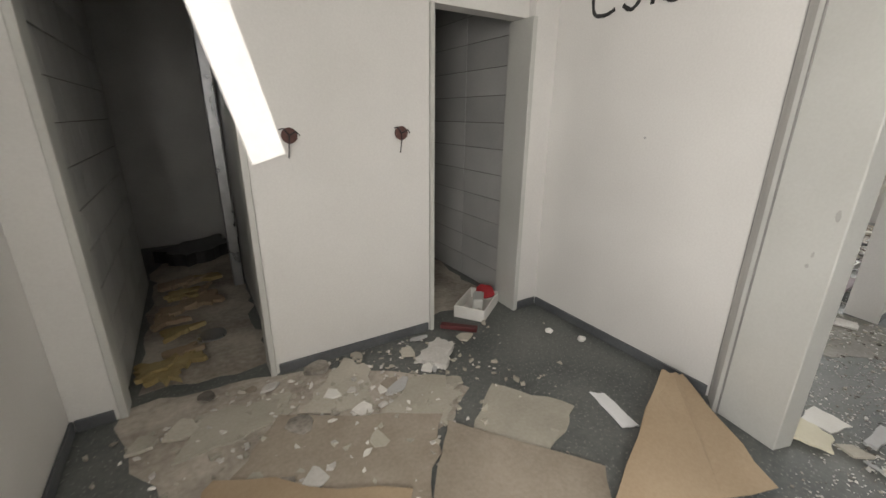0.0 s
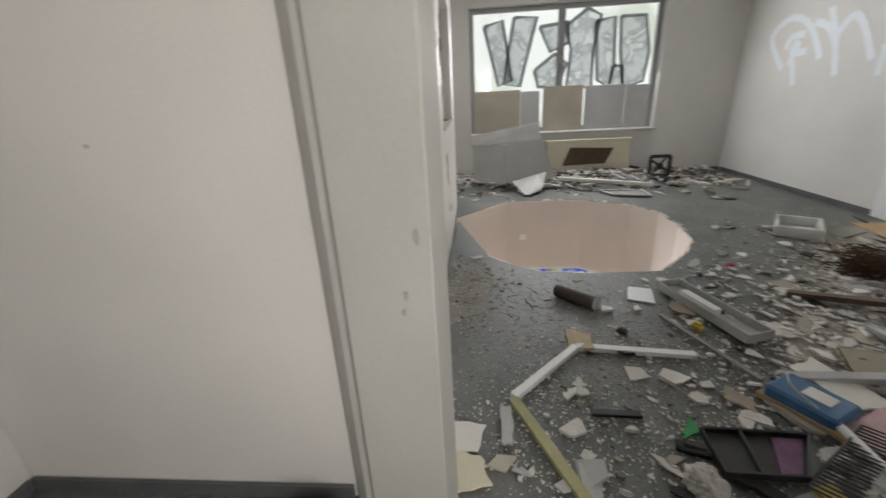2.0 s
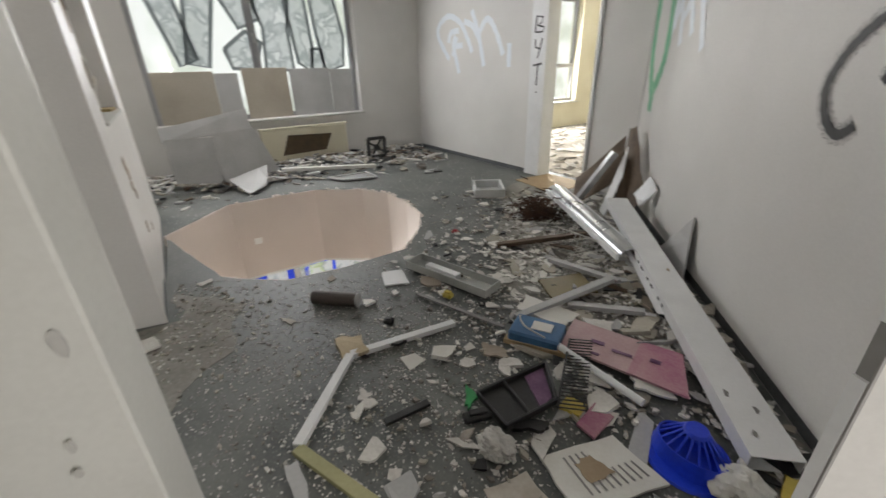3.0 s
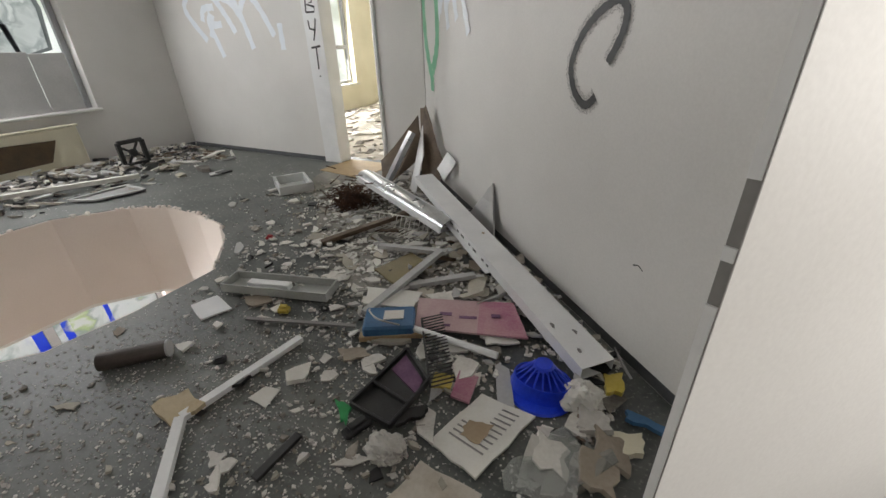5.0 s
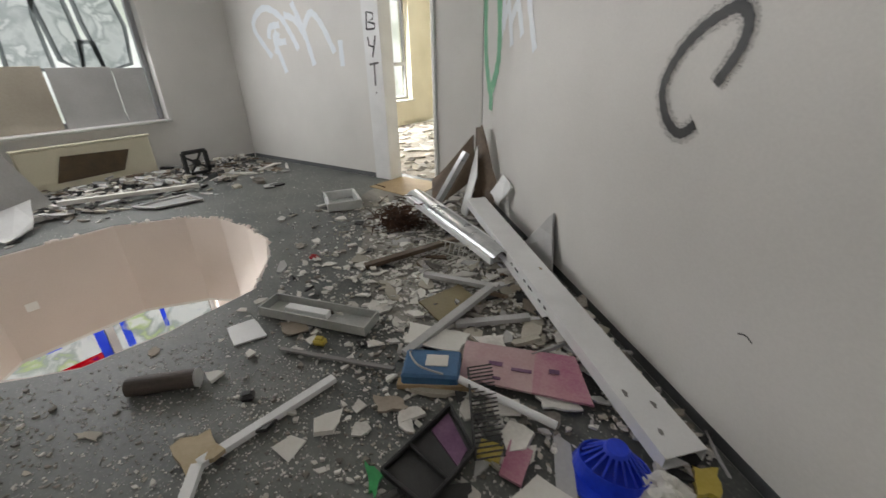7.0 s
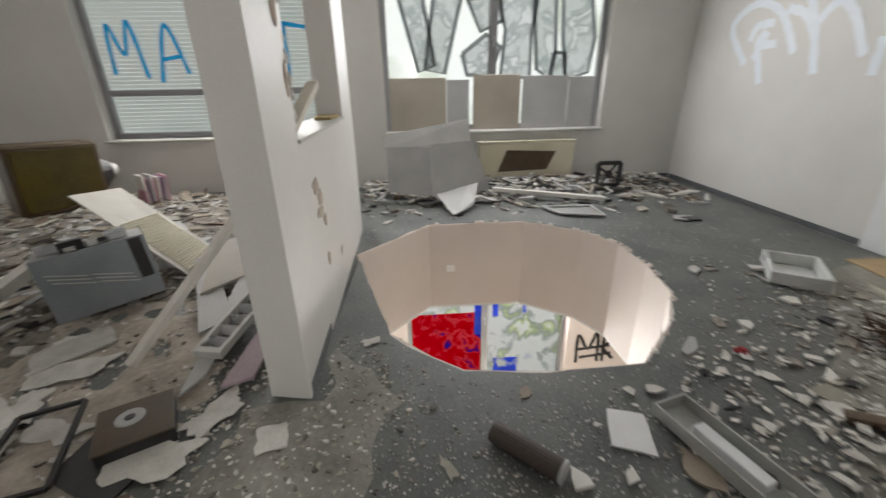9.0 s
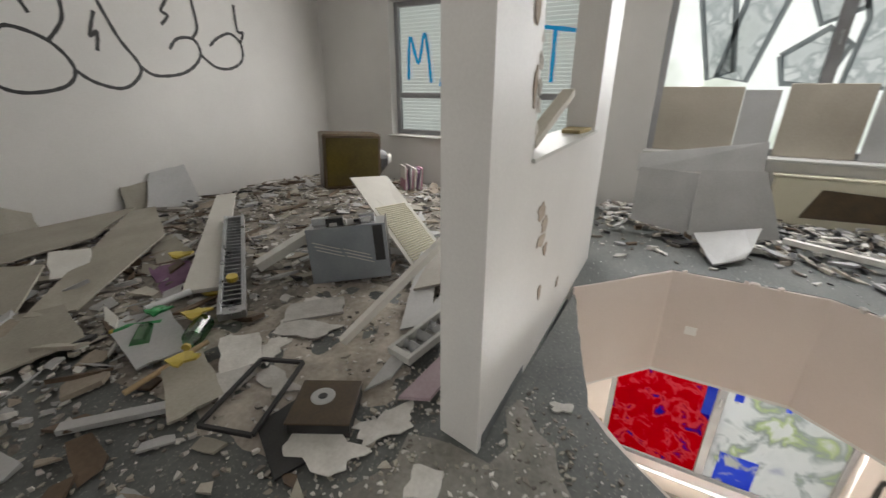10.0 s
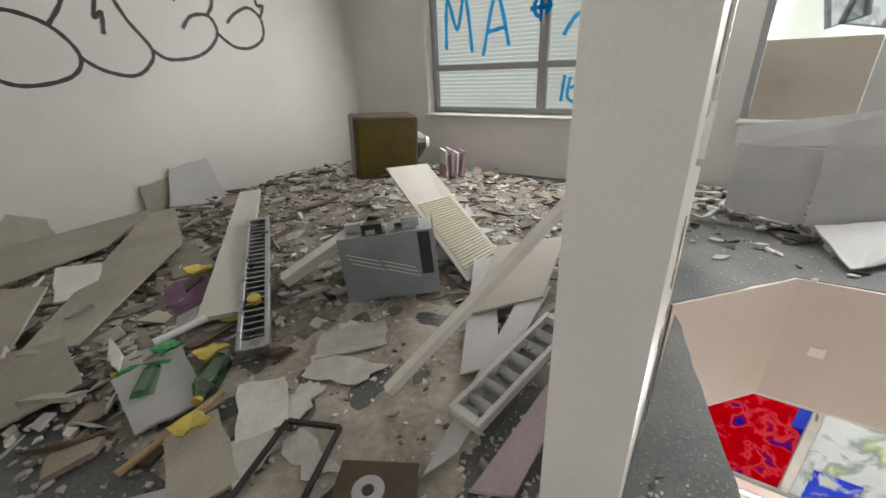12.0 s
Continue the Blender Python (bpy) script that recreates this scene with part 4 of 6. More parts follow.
def tray(x, y, w, d, h, rot, label, material=FILM):
    o = base("clear_tray", x, y, 0.006, label, "tray")
    o.rotation_euler = (0, 0, rot)
    part("tray_bottom", box((-w / 2, -d / 2, 0), (w / 2, d / 2, 0.006)), material, o)
    for lo, hi in (((-w / 2 - 0.03, -d / 2 - 0.03, 0.006), (-w / 2, d / 2 + 0.03, h)), ((w / 2, -d / 2 - 0.03, 0.006), (w / 2 + 0.03, d / 2 + 0.03, h)), ((-w / 2, -d / 2 - 0.03, 0.006), (w / 2, -d / 2, h)), ((-w / 2, d / 2, 0.006), (w / 2, d / 2 + 0.03, h))):
        part("tray_side", box(lo, hi, None, 0.004), material, o)
    return o


tray(6.62, -1.62, 0.42, 0.30, 0.10, -0.6, "clear plastic tray lying on the floor", mat("milky_plastic", (0.55, 0.56, 0.55), (0.68, 0.69, 0.68), 0.3, 4, 60, 0.05))
# lamp housing on the floor
lh = base("lamp_housing", 5.05, 0.0, 0.004, "empty grey fluorescent lamp housing on the floor", "light fitting")
p0, p1 = V((5.42, 0.13, 0.02)), V((4.70, -0.07, 0.02))
m = frame_of(p0, p1)
L = (p1 - p0).length
for lo, hi in (((0, -0.09, 0), (L, 0.09, 0.006)), ((0, 0.08, 0.006), (L, 0.09, 0.06)), ((0, -0.09, 0.006), (L, -0.08, 0.06)), ((0, -0.08, 0.006), (0.01, 0.08, 0.06)), ((L - 0.01, -0.08, 0.006), (L, 0.08, 0.06))):
    bm = box(lo, hi)
    bm.transform(m)
    under("housing_side", bm, mat("housing_grey", (0.35, 0.36, 0.34), (0.5, 0.51, 0.49), 0.5), lh)
bm = box((0.15, -0.03, 0.007), (0.45, 0.03, 0.05), None, 0.004)
bm.transform(m)
under("ballast", bm, WHITE_METAL, lh)
# cardboard tube
tb = base("tube", 5.2, 0.82, 0, "dark cardboard tube with a pale end", "tube")
under("tube_wall", rod((5.34, 0.95, 0.047), (5.125, 0.73, 0.047), 0.046, None, None, 20), mat("tube_brown", (0.045, 0.035, 0.03), (0.09, 0.07, 0.06), 0.6), tb)
under("end_cap", rod((5.126, 0.731, 0.047), (5.118, 0.723, 0.047), 0.047, None, None, 20), GREYBOARD, tb)
# angled white trim: two lengths joined at a corner
tm = base("trim_length", 4.6, 0.95, 0, "white plastic trim lengths joined at a corner", "trim strip")
under("strip", bar((4.57, 0.345, 0.02), (4.655, 0.97, 0.02), 0.045, 0.03), WHITE_METAL, tm)
under("strip", bar((4.655, 0.97, 0.02), (4.23, 1.37, 0.02), 0.045, 0.03), WHITE_METAL, tm)
under("strip", bar((4.22, 1.375, 0.02), (3.55, 1.10, 0.02), 0.05, 0.025), mat("yellowed_trim", (0.30, 0.29, 0.14), (0.42, 0.40, 0.22), 0.6), tm, "yellowed length")
thing("white_square", broken([(5.45, 0.40, 0.004), (5.25, 0.47, 0.004), (5.18, 0.31, 0.004), (5.40, 0.25, 0.004)], 0.01, rb, 0.004, 3), WHITE_METAL, "square white panel offcut on the floor", "panel")
# pink plates
pk = base("pink_plates", 3.8, -0.12, 0.02, "pink and magenta plastic plates on the floor", "plastic plate")
under("plate", panel([(4.16, -0.24, 0.03), (4.04, 0.02, 0.03), (3.70, -0.065, 0.04), (3.80, -0.345, 0.04)], 0.012), mat("pale_pink", (0.42, 0.26, 0.27), (0.55, 0.40, 0.40), 0.6), pk)
under("plate", panel([(3.80, -0.346, 0.041), (3.70, -0.066, 0.041), (3.44, -0.13, 0.05), (3.61, -0.40, 0.05)], 0.012), PINKP, pk, "magenta plate")
for a, w, l in (((3.93, -0.15, 0.051), 0.07, 0.03), ((3.80, -0.17, 0.053), 0.10, 0.022), ((3.66, -0.24, 0.0585), 0.05, 0.03), ((3.88, -0.06, 0.05), 0.04, 0.02)):
    bm = box((-w / 2, -l / 2, 0), (w / 2, l / 2, 0.002))
    bm.transform(Matrix.Translation(a) @ Matrix.Rotation(0.35, 4, "Z"))
    under("cutout", bm, PURPLE, pk, "dark cutout")
# blue box
bb = base("blue_box", 4.18, 0.05, 0, "dusty blue plastic box with a cable", "box")
bm = box((-0.14, -0.10, 0.004), (0.14, 0.10, 0.09), None, 0.012)
bm.transform(Matrix.Rotation(0.5, 4, "Z"))
blue_body = part("body", bm, DARKBLUE, bb)
bm = box((-0.08, -0.05, 0.091), (0.03, 0.03, 0.095))
bm.transform(Matrix.Rotation(0.5, 4, "Z"))
part("sticker", bm, PAPER, blue_body)
q = smooth_line([(-0.1, 0.05, 0.1), (0.0, 0.1, 0.14), (0.12, 0.02, 0.11), (0.16, -0.08, 0.03)])
bm = bmesh.new()
for a, b in zip(q, q[1:]):
    rod(a, b, 0.005, None, bm, 6)
part("cable", bm, GREYBOARD, bb)
# blue mop-wringer basket
bs = base("wringer_basket", 3.30, 0.13, 0, "bright blue plastic mop wringer basket", "basket")
bm = bmesh.new()
bmesh.ops.create_cone(bm, cap_ends=False, segments=28, radius1=0.17, radius2=0.15, depth=0.10)
bm.transform(Matrix.Translation((0, 0, 0.06)) @ Matrix.Diagonal((1.1, 0.75, 1, 1)))
bmesh.ops.solidify(bm, geom=bm.faces[:], thickness=0.006)
part("rim", bm, BLUE, bs)
for k in range(18):
    a = 2 * math.pi * k / 18
    part("rib", bar((0.15 * math.cos(a), 0.10 * math.sin(a), 0.10), (0.055 * math.cos(a), 0.045 * math.sin(a), 0.20), 0.012, 0.006, None, (0.01, 0, 1)), BLUE, bs)
part("cone_top", rod((0, 0, 0.195), (0, 0, 0.21), 0.06, 0.05, None, 20), BLUE, bs)
part("lip", rod((0, 0, 0.008), (0, 0, 0.018), 0.2, 0.19, None, 24), BLUE, bs)
bs.scale = (0.78, 0.78, 0.8)
# papers and small plastics
pp = base("catalogue", 3.45, 0.48, 0.006, "opened printed catalogue with stained pages", "magazine")
under("page", broken([(3.53, 0.28, 0.008), (3.28, 0.30, 0.012), (3.40, 0.66, 0.010), (3.63, 0.60, 0.008)], 0.012, rb, 0.006, 4), PAPER, pp)
for k in range(9):
    f = 0.08 + k * 0.09
    a = V((3.53, 0.30, 0.0242)).lerp(V((3.61, 0.58, 0.0222)), f)
    b = V((3.31, 0.31, 0.0262)).lerp(V((3.41, 0.63, 0.0242)), f)
    under("print_line", bar(a.lerp(b, 0.55 if k < 5 else 0.1), a.lerp(b, 0.9), 0.008, 0.001, None, (0, 0, 1), 0), DARKLINE, pp)
under("stain", broken([(3.52, 0.44, 0.0245), (3.42, 0.42, 0.026), (3.44, 0.53, 0.025), (3.53, 0.52, 0.024)], 0.001, rb, 0.01, 4), CARD, pp, "brown stain")
thing("newspaper", broken([(3.62, 0.68, 0.006), (3.36, 0.70, 0.006), (3.40, 0.90, 0.006), (3.66, 0.86, 0.006)], 0.006, rb, 0.01, 4), mat("newsprint", (0.45, 0.40, 0.33), (0.62, 0.58, 0.52), 0.85, 14, 60, 0.1), "crumpled colour leaflet on the floor", "newspaper")
tool = base("smashed_toolbox", 3.88, 0.45, 0, "smashed black plastic drawer with purple insert", "plastic tray")
under("tray_bottom", panel([(4.02, 0.60, 0.02), (3.80, 0.62, 0.02), (3.76, 0.36, 0.05), (3.96, 0.22, 0.05)], 0.01), BLACK, tool)
under("insert", panel([(3.95, 0.25, 0.063), (3.79, 0.36, 0.063), (3.78, 0.44, 0.06), (3.96, 0.36, 0.06)], 0.008), PURPLE, tool, "dark purple insert")
for a, b in (((4.02, 0.60, 0.04), (3.80, 0.62, 0.04)), ((4.0, 0.46, 0.05), (3.79, 0.50, 0.05)), ((4.02, 0.60, 0.04), (3.96, 0.22, 0.07)), ((3.80, 0.62, 0.04), (3.76, 0.36, 0.07)), ((3.96, 0.22, 0.07), (3.76, 0.36, 0.07))):
    under("rim", bar(a, b, 0.012, 0.03), BLACK, tool)
bm = bmesh.new()
rk2 = base("wire_rack", 3.88, 0.15, 0.02, "dark metal rack with comb-like prongs", "rack")
under("spine", rod((4.02, -0.03, 0.07), (3.74, 0.38, 0.06), 0.006), BLACK, rk2)
for k in range(22):
    a = V((4.02, -0.03, 0.07)).lerp(V((3.74, 0.38, 0.06)), k / 21)
    under("prong", rod(a, a + V((-0.09, -0.075, 0.01)), 0.0035), BLACK, rk2)
thing("white_pole", rod((4.06, 0.05, 0.06), (3.54, 0.06, 0.06), 0.018, None, None, 14), WHITE_METAL, "short white plastic pipe on the debris", "pipe")
bm = crumple(0.06, rb, 4, 0.55)
bm.transform(Matrix.Translation((3.76, 0.71, 0.034)) @ Matrix.Diagonal((1.25, 1, 0.8, 1)))
thing("plaster_lump", bm, PLASTER, "white plaster lump among the litter", "plaster")
thing("dark_strip", bar((4.14, 1.02, 0.012), (4.13, 0.80, 0.012), 0.035, 0.018), BLACK, "short black rubber strip on the floor", "strip")
thing("purple_card", panel([(3.68, 0.20, 0.03), (3.58, 0.20, 0.03), (3.56, 0.36, 0.03), (3.65, 0.36, 0.03)], 0.012), PINKP, "small magenta card box on the floor", "box")
thing("gold_holder", panel([(3.78, 0.26, 0.03), (3.69, 0.24, 0.03), (3.67, 0.32, 0.03), (3.76, 0.34, 0.03)], 0.03), YELLOW, "small yellow plastic holder on the floor", "holder")
thing("plank_piece", panel([(3.55, 0.06, 0.02), (3.47, 0.08, 0.02), (3.36, 0.32, 0.02), (3.44, 0.32, 0.02)], 0.014), GREYBOARD, "short pale plank on the floor", "plank")
thing("tan_paper", broken([(4.78, 0.85, 0.01), (4.62, 0.88, 0.02), (4.64, 1.02, 0.01), (4.82, 1.0, 0.02)], 0.02, rb, 0.02, 3), mat("tan_paper", (0.42, 0.33, 0.2), (0.55, 0.47, 0.33), 0.85, 10, 60, 0.3), "crumpled tan paper on the floor", "paper")
bm = crumple(0.07, rb, 4, 0.6)
bm.transform(Matrix.Translation((3.12, 0.14, 0.045)))
thing("white_bag", bm, PAPER, "crumpled white plastic bag by the wall", "bag")
for x, y in ((3.0, 0.20), (2.92, 0.30), (3.05, 0.05), (2.95, 0.42), (3.12, 0.42)):
    bm = broken([(x, y, 0.02), (x + 0.13, y - 0.02, 0.05), (x + 0.12, y + 0.1, 0.03), (x - 0.01, y + 0.12, 0.02)], 0.025, rb, 0.02, 3)
    thing("foam_piece", bm, CARD_DUSTY if x < 3 else PLASTER, "torn packing piece at the foot of the wall", "packing", "torn packing pieces")
thing("clear_film", broken([(3.15, 0.30, 0.03), (2.95, 0.40, 0.06), (3.10, 0.72, 0.03), (3.32, 0.62, 0.05)], 0.004, rb, 0.04, 4), FILM, "crumpled clear plastic film on the floor", "plastic film")
for a, b, w, mm, l in (((4.38, 0.02, 0.03), (4.27, -0.74, 0.10), 0.055, GREYBOARD, "grey batten across the litter"), ((4.80, -0.72, 0.05), (4.25, -0.80, 0.07), 0.05, GREYBOARD, "grey batten across the litter"), ((5.0, 0.35, 0.02), (4.35, 0.14, 0.03), 0.025, DARKLINE, "thin dark rail on the floor"), ((5.30, -0.62, 0.02), (4.85, -1.25, 0.12), 0.06, WOOD, "brown wooden batten on the floor"), ((4.28, 0.2, 0.02), (3.95, 0.02, 0.03), 0.05, LIGHTWOOD, "raw wood slat on the floor"), ((4.30, -0.35, 0.03), (3.95, -0.62, 0.05), 0.05, GREYBOARD, "pale batten by the channel"), ((4.2, -0.45, 0.03), (3.9, -0.66, 0.03), 0.03, WHITE_METAL, "white slat by the channel")):
    thing("batten", bar(a, b, w, w * 0.6), mm, l, "batten", "battens on the floor")
thing("olive_panel", broken([(4.62, -0.42, 0.03), (4.36, -0.30, 0.03), (4.28, -0.62, 0.03), (4.52, -0.74, 0.03)], 0.012, rb, 0.01, 3), mat("olive_panel", (0.13, 0.10, 0.035), (0.20, 0.16, 0.07), 0.5), "olive brown panel under the litter", "panel")
wr = base("dish_rack", 4.85, -1.15, 0, "white wire dish rack in the debris", "rack")
for k in range(13):
    f = k / 12
    a = V((5.08, -1.10, 0.03)).lerp(V((4.55, -1.12, 0.03)), f)
    under("wire", rod(a, a + V((-0.02, -0.02, 0.11)), 0.004), PAPER, wr)
    under("wire", rod(a, a + V((0.04, 0.16, 0.0)), 0.004), PAPER, wr)
for z in (0.03, 0.14):
    under("rim", rod((5.08, -1.11, z), (4.55, -1.13, z), 0.005), PAPER, wr)
# A plain board lying across the doorway.
sb = base("threshold_board", 6.05, -2.95, 0, "low debris threshold board in the doorway", "board")
under("board", panel([(6.1, -2.2, 0.01), (6.85, -2.3, 0.01), (6.8, -2.88, 0.01), (6.1, -2.88, 0.01)], 0.02), LIGHTWOOD, sb)

# scraps that lie singly on the big room's floor
for nm, c, th, mm, l, cat in (
    ("white_sheet", [(4.53, -0.21, 0.035), (4.17, -0.30, 0.035), (4.14, -0.14, 0.035), (4.44, -0.04, 0.035)], 0.008, PAPER, "torn white card under the battens", "card"),
    ("white_sheet", [(4.15, -0.29, 0.030), (4.01, -0.40, 0.030), (3.94, -0.30, 0.030), (4.05, -0.23, 0.030)], 0.01, PLASTER, "broken white sheet beside the pink plate", "card"),
    ("cream_card", [(4.08, 1.67, 0.012), (4.05, 1.51, 0.012), (3.90, 1.55, 0.012), (3.90, 1.67, 0.012)], 0.006, PAPER, "white card lying by the doorway", "card"),
    ("cream_card", [(3.90, 1.67, 0.010), (3.88, 1.54, 0.010), (3.75, 1.50, 0.010), (3.70, 1.65, 0.010)], 0.012, CREAM, "cream board piece lying by the doorway", "board"),
    ("grey_offcut", [(4.16, 1.44, 0.020), (4.15, 1.39, 0.020), (3.93, 1.40, 0.020), (3.94, 1.45, 0.020)], 0.014, GREYBOARD, "narrow grey offcut beside the yellowed trim", "offcut"),
    ("tan_scrap", [(5.21, 0.20, 0.010), (5.09, 0.09, 0.010), (5.00, 0.15, 0.010), (5.08, 0.25, 0.010)], 0.012, CARD_DUSTY, "crumpled tan scrap beside the lamp housing", "paper"),
    ("plaster_tile", [(5.47, 1.98, 0.012), (5.50, 1.86, 0.012), (5.37, 1.82, 0.012), (5.34, 1.94, 0.012)], 0.012, PLASTER, "white plaster slab at the partition foot", "plaster"),
    ("card_scrap", [(5.63, 0.76, 0.004), (5.64, 0.71, 0.004), (5.56, 0.73, 0.004), (5.55, 0.78, 0.004)], 0.004, CARD_DUSTY, "tan card scrap beside the floor opening", "card"),
    ("white_flake", [(6.10, 1.59, 0.006), (6.14, 1.49, 0.006), (6.08, 1.48, 0.006), (6.05, 1.56, 0.006)], 0.008, PLASTER, "white plaster flake by the partition", "plaster"),
    ("yellow_card", [(3.06, -0.04, 0.030), (2.98, -0.08, 0.030), (2.97, 0.05, 0.030), (3.03, 0.07, 0.030)], 0.03, YELLOW, "small yellow and cream carton at the wall foot", "carton"),
    ("cream_packing", [(2.98, 0.26, 0.020), (2.88, 0.22, 0.020), (2.87, 0.31, 0.020), (2.96, 0.37, 0.020)], 0.03, CREAM, "cream packing piece at the wall foot", "packing"),
    ("cream_packing", [(3.13, 0.20, 0.020), (3.05, 0.18, 0.020), (3.05, 0.27, 0.020), (3.11, 0.28, 0.020)], 0.03, CARD_DUSTY, "tan packing piece at the wall foot", "packing"),
    ("blue_strip", [(2.94, 0.11, 0.020), (2.79, 0.14, 0.020), (2.79, 0.18, 0.020), (2.94, 0.16, 0.020)], 0.02, DARKBLUE, "dusty blue plastic strip at the wall foot", "strip"),
    ("clear_sheet", [(3.29, 0.39, 0.030), (3.07, 0.32, 0.030), (2.98, 0.42, 0.030), (3.19, 0.54, 0.030)], 0.003, FILM, "crumpled clear plastic sheet on the litter", "plastic film"),
    ("white_scrap", [(3.86, 0.05, 0.020), (3.74, -0.02, 0.020), (3.70, 0.06, 0.020), (3.79, 0.12, 0.020)], 0.012, PAPER, "crumpled white scrap beside the pipe", "paper"),
    ("white_scrap", [(3.69, -0.09, 0.025), (3.58, -0.16, 0.025), (3.48, -0.11, 0.025), (3.63, -0.02, 0.025)], 0.012, PAPER, "torn white scrap against the channel", "paper"),
    ("tan_scrap", [(4.33, 0.32, 0.010), (4.19, 0.26, 0.010), (4.14, 0.30, 0.010), (4.24, 0.38, 0.010)], 0.012, CARD_DUSTY, "torn tan scrap on the linoleum", "paper"),
    ("white_scrap", [(4.40, 1.02, 0.004), (4.34, 0.99, 0.004), (4.30, 1.04, 0.004), (4.34, 1.06, 0.004)], 0.006, PLASTER, "small plaster flake on the linoleum", "plaster"),
    ("grey_shard", [(5.28, 1.19, 0.004), (5.18, 1.12, 0.004), (5.15, 1.15, 0.004), (5.23, 1.19, 0.004)], 0.006, BOARD, "thin pale shard on the linoleum", "shard"),
    ("dark_plastic", [(3.84, 0.54, 0.020), (3.72, 0.46, 0.020), (3.70, 0.50, 0.020), (3.78, 0.60, 0.020)], 0.02, BLACK, "bent black plastic piece on the litter", "plastic scrap"),
    ("green_scrap", [(4.11, 0.60, 0.020), (4.01, 0.61, 0.020), (3.98, 0.68, 0.020), (4.01, 0.68, 0.020)], 0.012, GREENP, "green plastic scrap beside the black drawer", "plastic scrap"),
):
    thing(nm, broken(c, th, rb, 0.012, 4), mm, l, cat)
for x, y, w, d, h, rot, mm, l, cat in (
    (4.86, 0.19, 0.07, 0.05, 0.05, 20, YELLOW, "small yellow box on the litter", "box"),
    (4.83, 0.65, 0.06, 0.05, 0.035, 50, BLACK, "small black plug on the linoleum", "plug"),
    (5.77, -0.52, 0.07, 0.05, 0.04, 10, RED, "dark red plastic plug on the floor", "plug"),
    (5.64, -0.21, 0.05, 0.03, 0.03, 0, BLACK, "small black lump on the floor", "plug"),
    (3.93, 0.67, 0.05, 0.13, 0.05, -20, BLACK, "black plastic plug beside the plaster lump", "plug"),
    (5.12, -1.11, 0.05, 0.05, 0.09, 5, PAPER, "small white plastic cup in the litter", "cup"),
):
    bm = box((-w / 2, -d / 2, 0), (w / 2, d / 2, h * 0.7), None, 0.008)
    box((-w * 0.32, -d * 0.32, h * 0.69), (w * 0.32, d * 0.3, h), bm, 0.004)
    bm.transform(pose(x, y, 0.003, 0, 0, rot))
    thing("small_" + cat, bm, mm, l, cat)

# ---- under the main window ----
rad = base("radiator_cover", 9.9, -0.42, 0.14, "cream radiator panel with a dark torn opening", "radiator")
under("panel", box((9.86, -1.12, 0.10), (9.95, 0.28, 0.60), None, 0.012), CREAM, rad)
under("top_edge", box((9.845, -1.14, 0.60), (9.955, 0.30, 0.625), None, 0.006), CREAM, rad)
# No hole is cut: a dark sheet imitates the shade inside the opening.
under("opening", panel([(9.852, 0.0, 0.19), (9.852, -0.72, 0.21), (9.84, -0.84, 0.47), (9.84, -0.12, 0.50)], 0.006), DARKWOOD, rad, "dark sheet standing in for the shaded opening")
for y in (-0.95, 0.12):
    under("foot", box((9.88, y - 0.03, 0.0), (9.94, y + 0.03, 0.10)), STEEL, rad)
thing("fallen_sheet", panel([(9.16, 1.55, 0.13), (9.10, 1.0, 0.06), (9.22, 1.0, 0.66), (9.24, 1.55, 0.68)], 0.014), GREYBOARD, "grey furniture board standing in the pile", "board")
thing("fallen_sheet", panel([(9.24, 1.58, 0.64), (9.22, 0.50, 0.72), (9.34, 0.50, 0.98), (9.34, 1.58, 0.80)], 0.014), GREYBOARD, "grey furniture board on top of the pile", "board")
thing("fallen_sheet", panel([(9.02, 1.00, 0.04), (9.06, 0.26, 0.14), (9.22, 0.47, 0.73), (9.20, 1.00, 0.70)], 0.014), GREYBOARD, "grey furniture board sliding off the pile", "board")
thing("fallen_sheet", broken([(8.95, 0.95, 0.12), (8.42, 0.80, 0.02), (8.62, 0.55, 0.05), (9.0, 0.42, 0.24)], 0.014, R, 0.012, 4), mat("light_sheet", (0.46, 0.46, 0.45), (0.55, 0.55, 0.54), 0.6), "broken white board corner on the floor", "board")
thing("long_rail", bar((9.22, 0.20, 0.10), (8.72, -1.10, 0.06), 0.06, 0.05), PAPER, "long white rail lying under the window", "rail")
pf = base("picture_frame", 8.35, -0.65, 0.03, "empty pale picture frame on the floor", "frame")
ring = [V((8.58, -0.28, 0.03)), V((8.55, -0.85, 0.03)), V((8.17, -0.85, 0.03)), V((8.30, -0.40, 0.03))]
for a, b in zip(ring, ring[1:] + ring[:1]):
    under("frame_side", bar(a, b, 0.03, 0.02), GREYBOARD, pf)
under("backing", panel([q - V((0, 0, 0.012)) for q in ring], 0.006), mat("dusty_back", (0.25, 0.25, 0.24), (0.34, 0.34, 0.33), 0.8), pf)
fan = base("fan_housing", 9.3, -1.40, 0.08, "small square black fan housing", "fan")
for a, b in (((0, -0.15, 0), (0, 0.15, 0)), ((0, -0.15, 0.30), (0, 0.15, 0.30)), ((0, -0.15, 0), (0, -0.15, 0.30)), ((0, 0.15, 0), (0, 0.15, 0.30))):
    part("side", bar(a, b, 0.05, 0.05, None, (1, 0, 0.01)), BLACK, fan)
for k in range(4):
    a = k * math.pi / 2 + 0.6
    part("spoke", bar((0, 0, 0.15), (0, 0.15 * math.cos(a), 0.15 + 0.15 * math.sin(a)), 0.03, 0.015, None, (1, 0, 0.01)), BLACK, fan)
part("hub", rod((-0.02, 0, 0.15), (0.02, 0, 0.15), 0.05, None, None, 16), BLACK, fan)
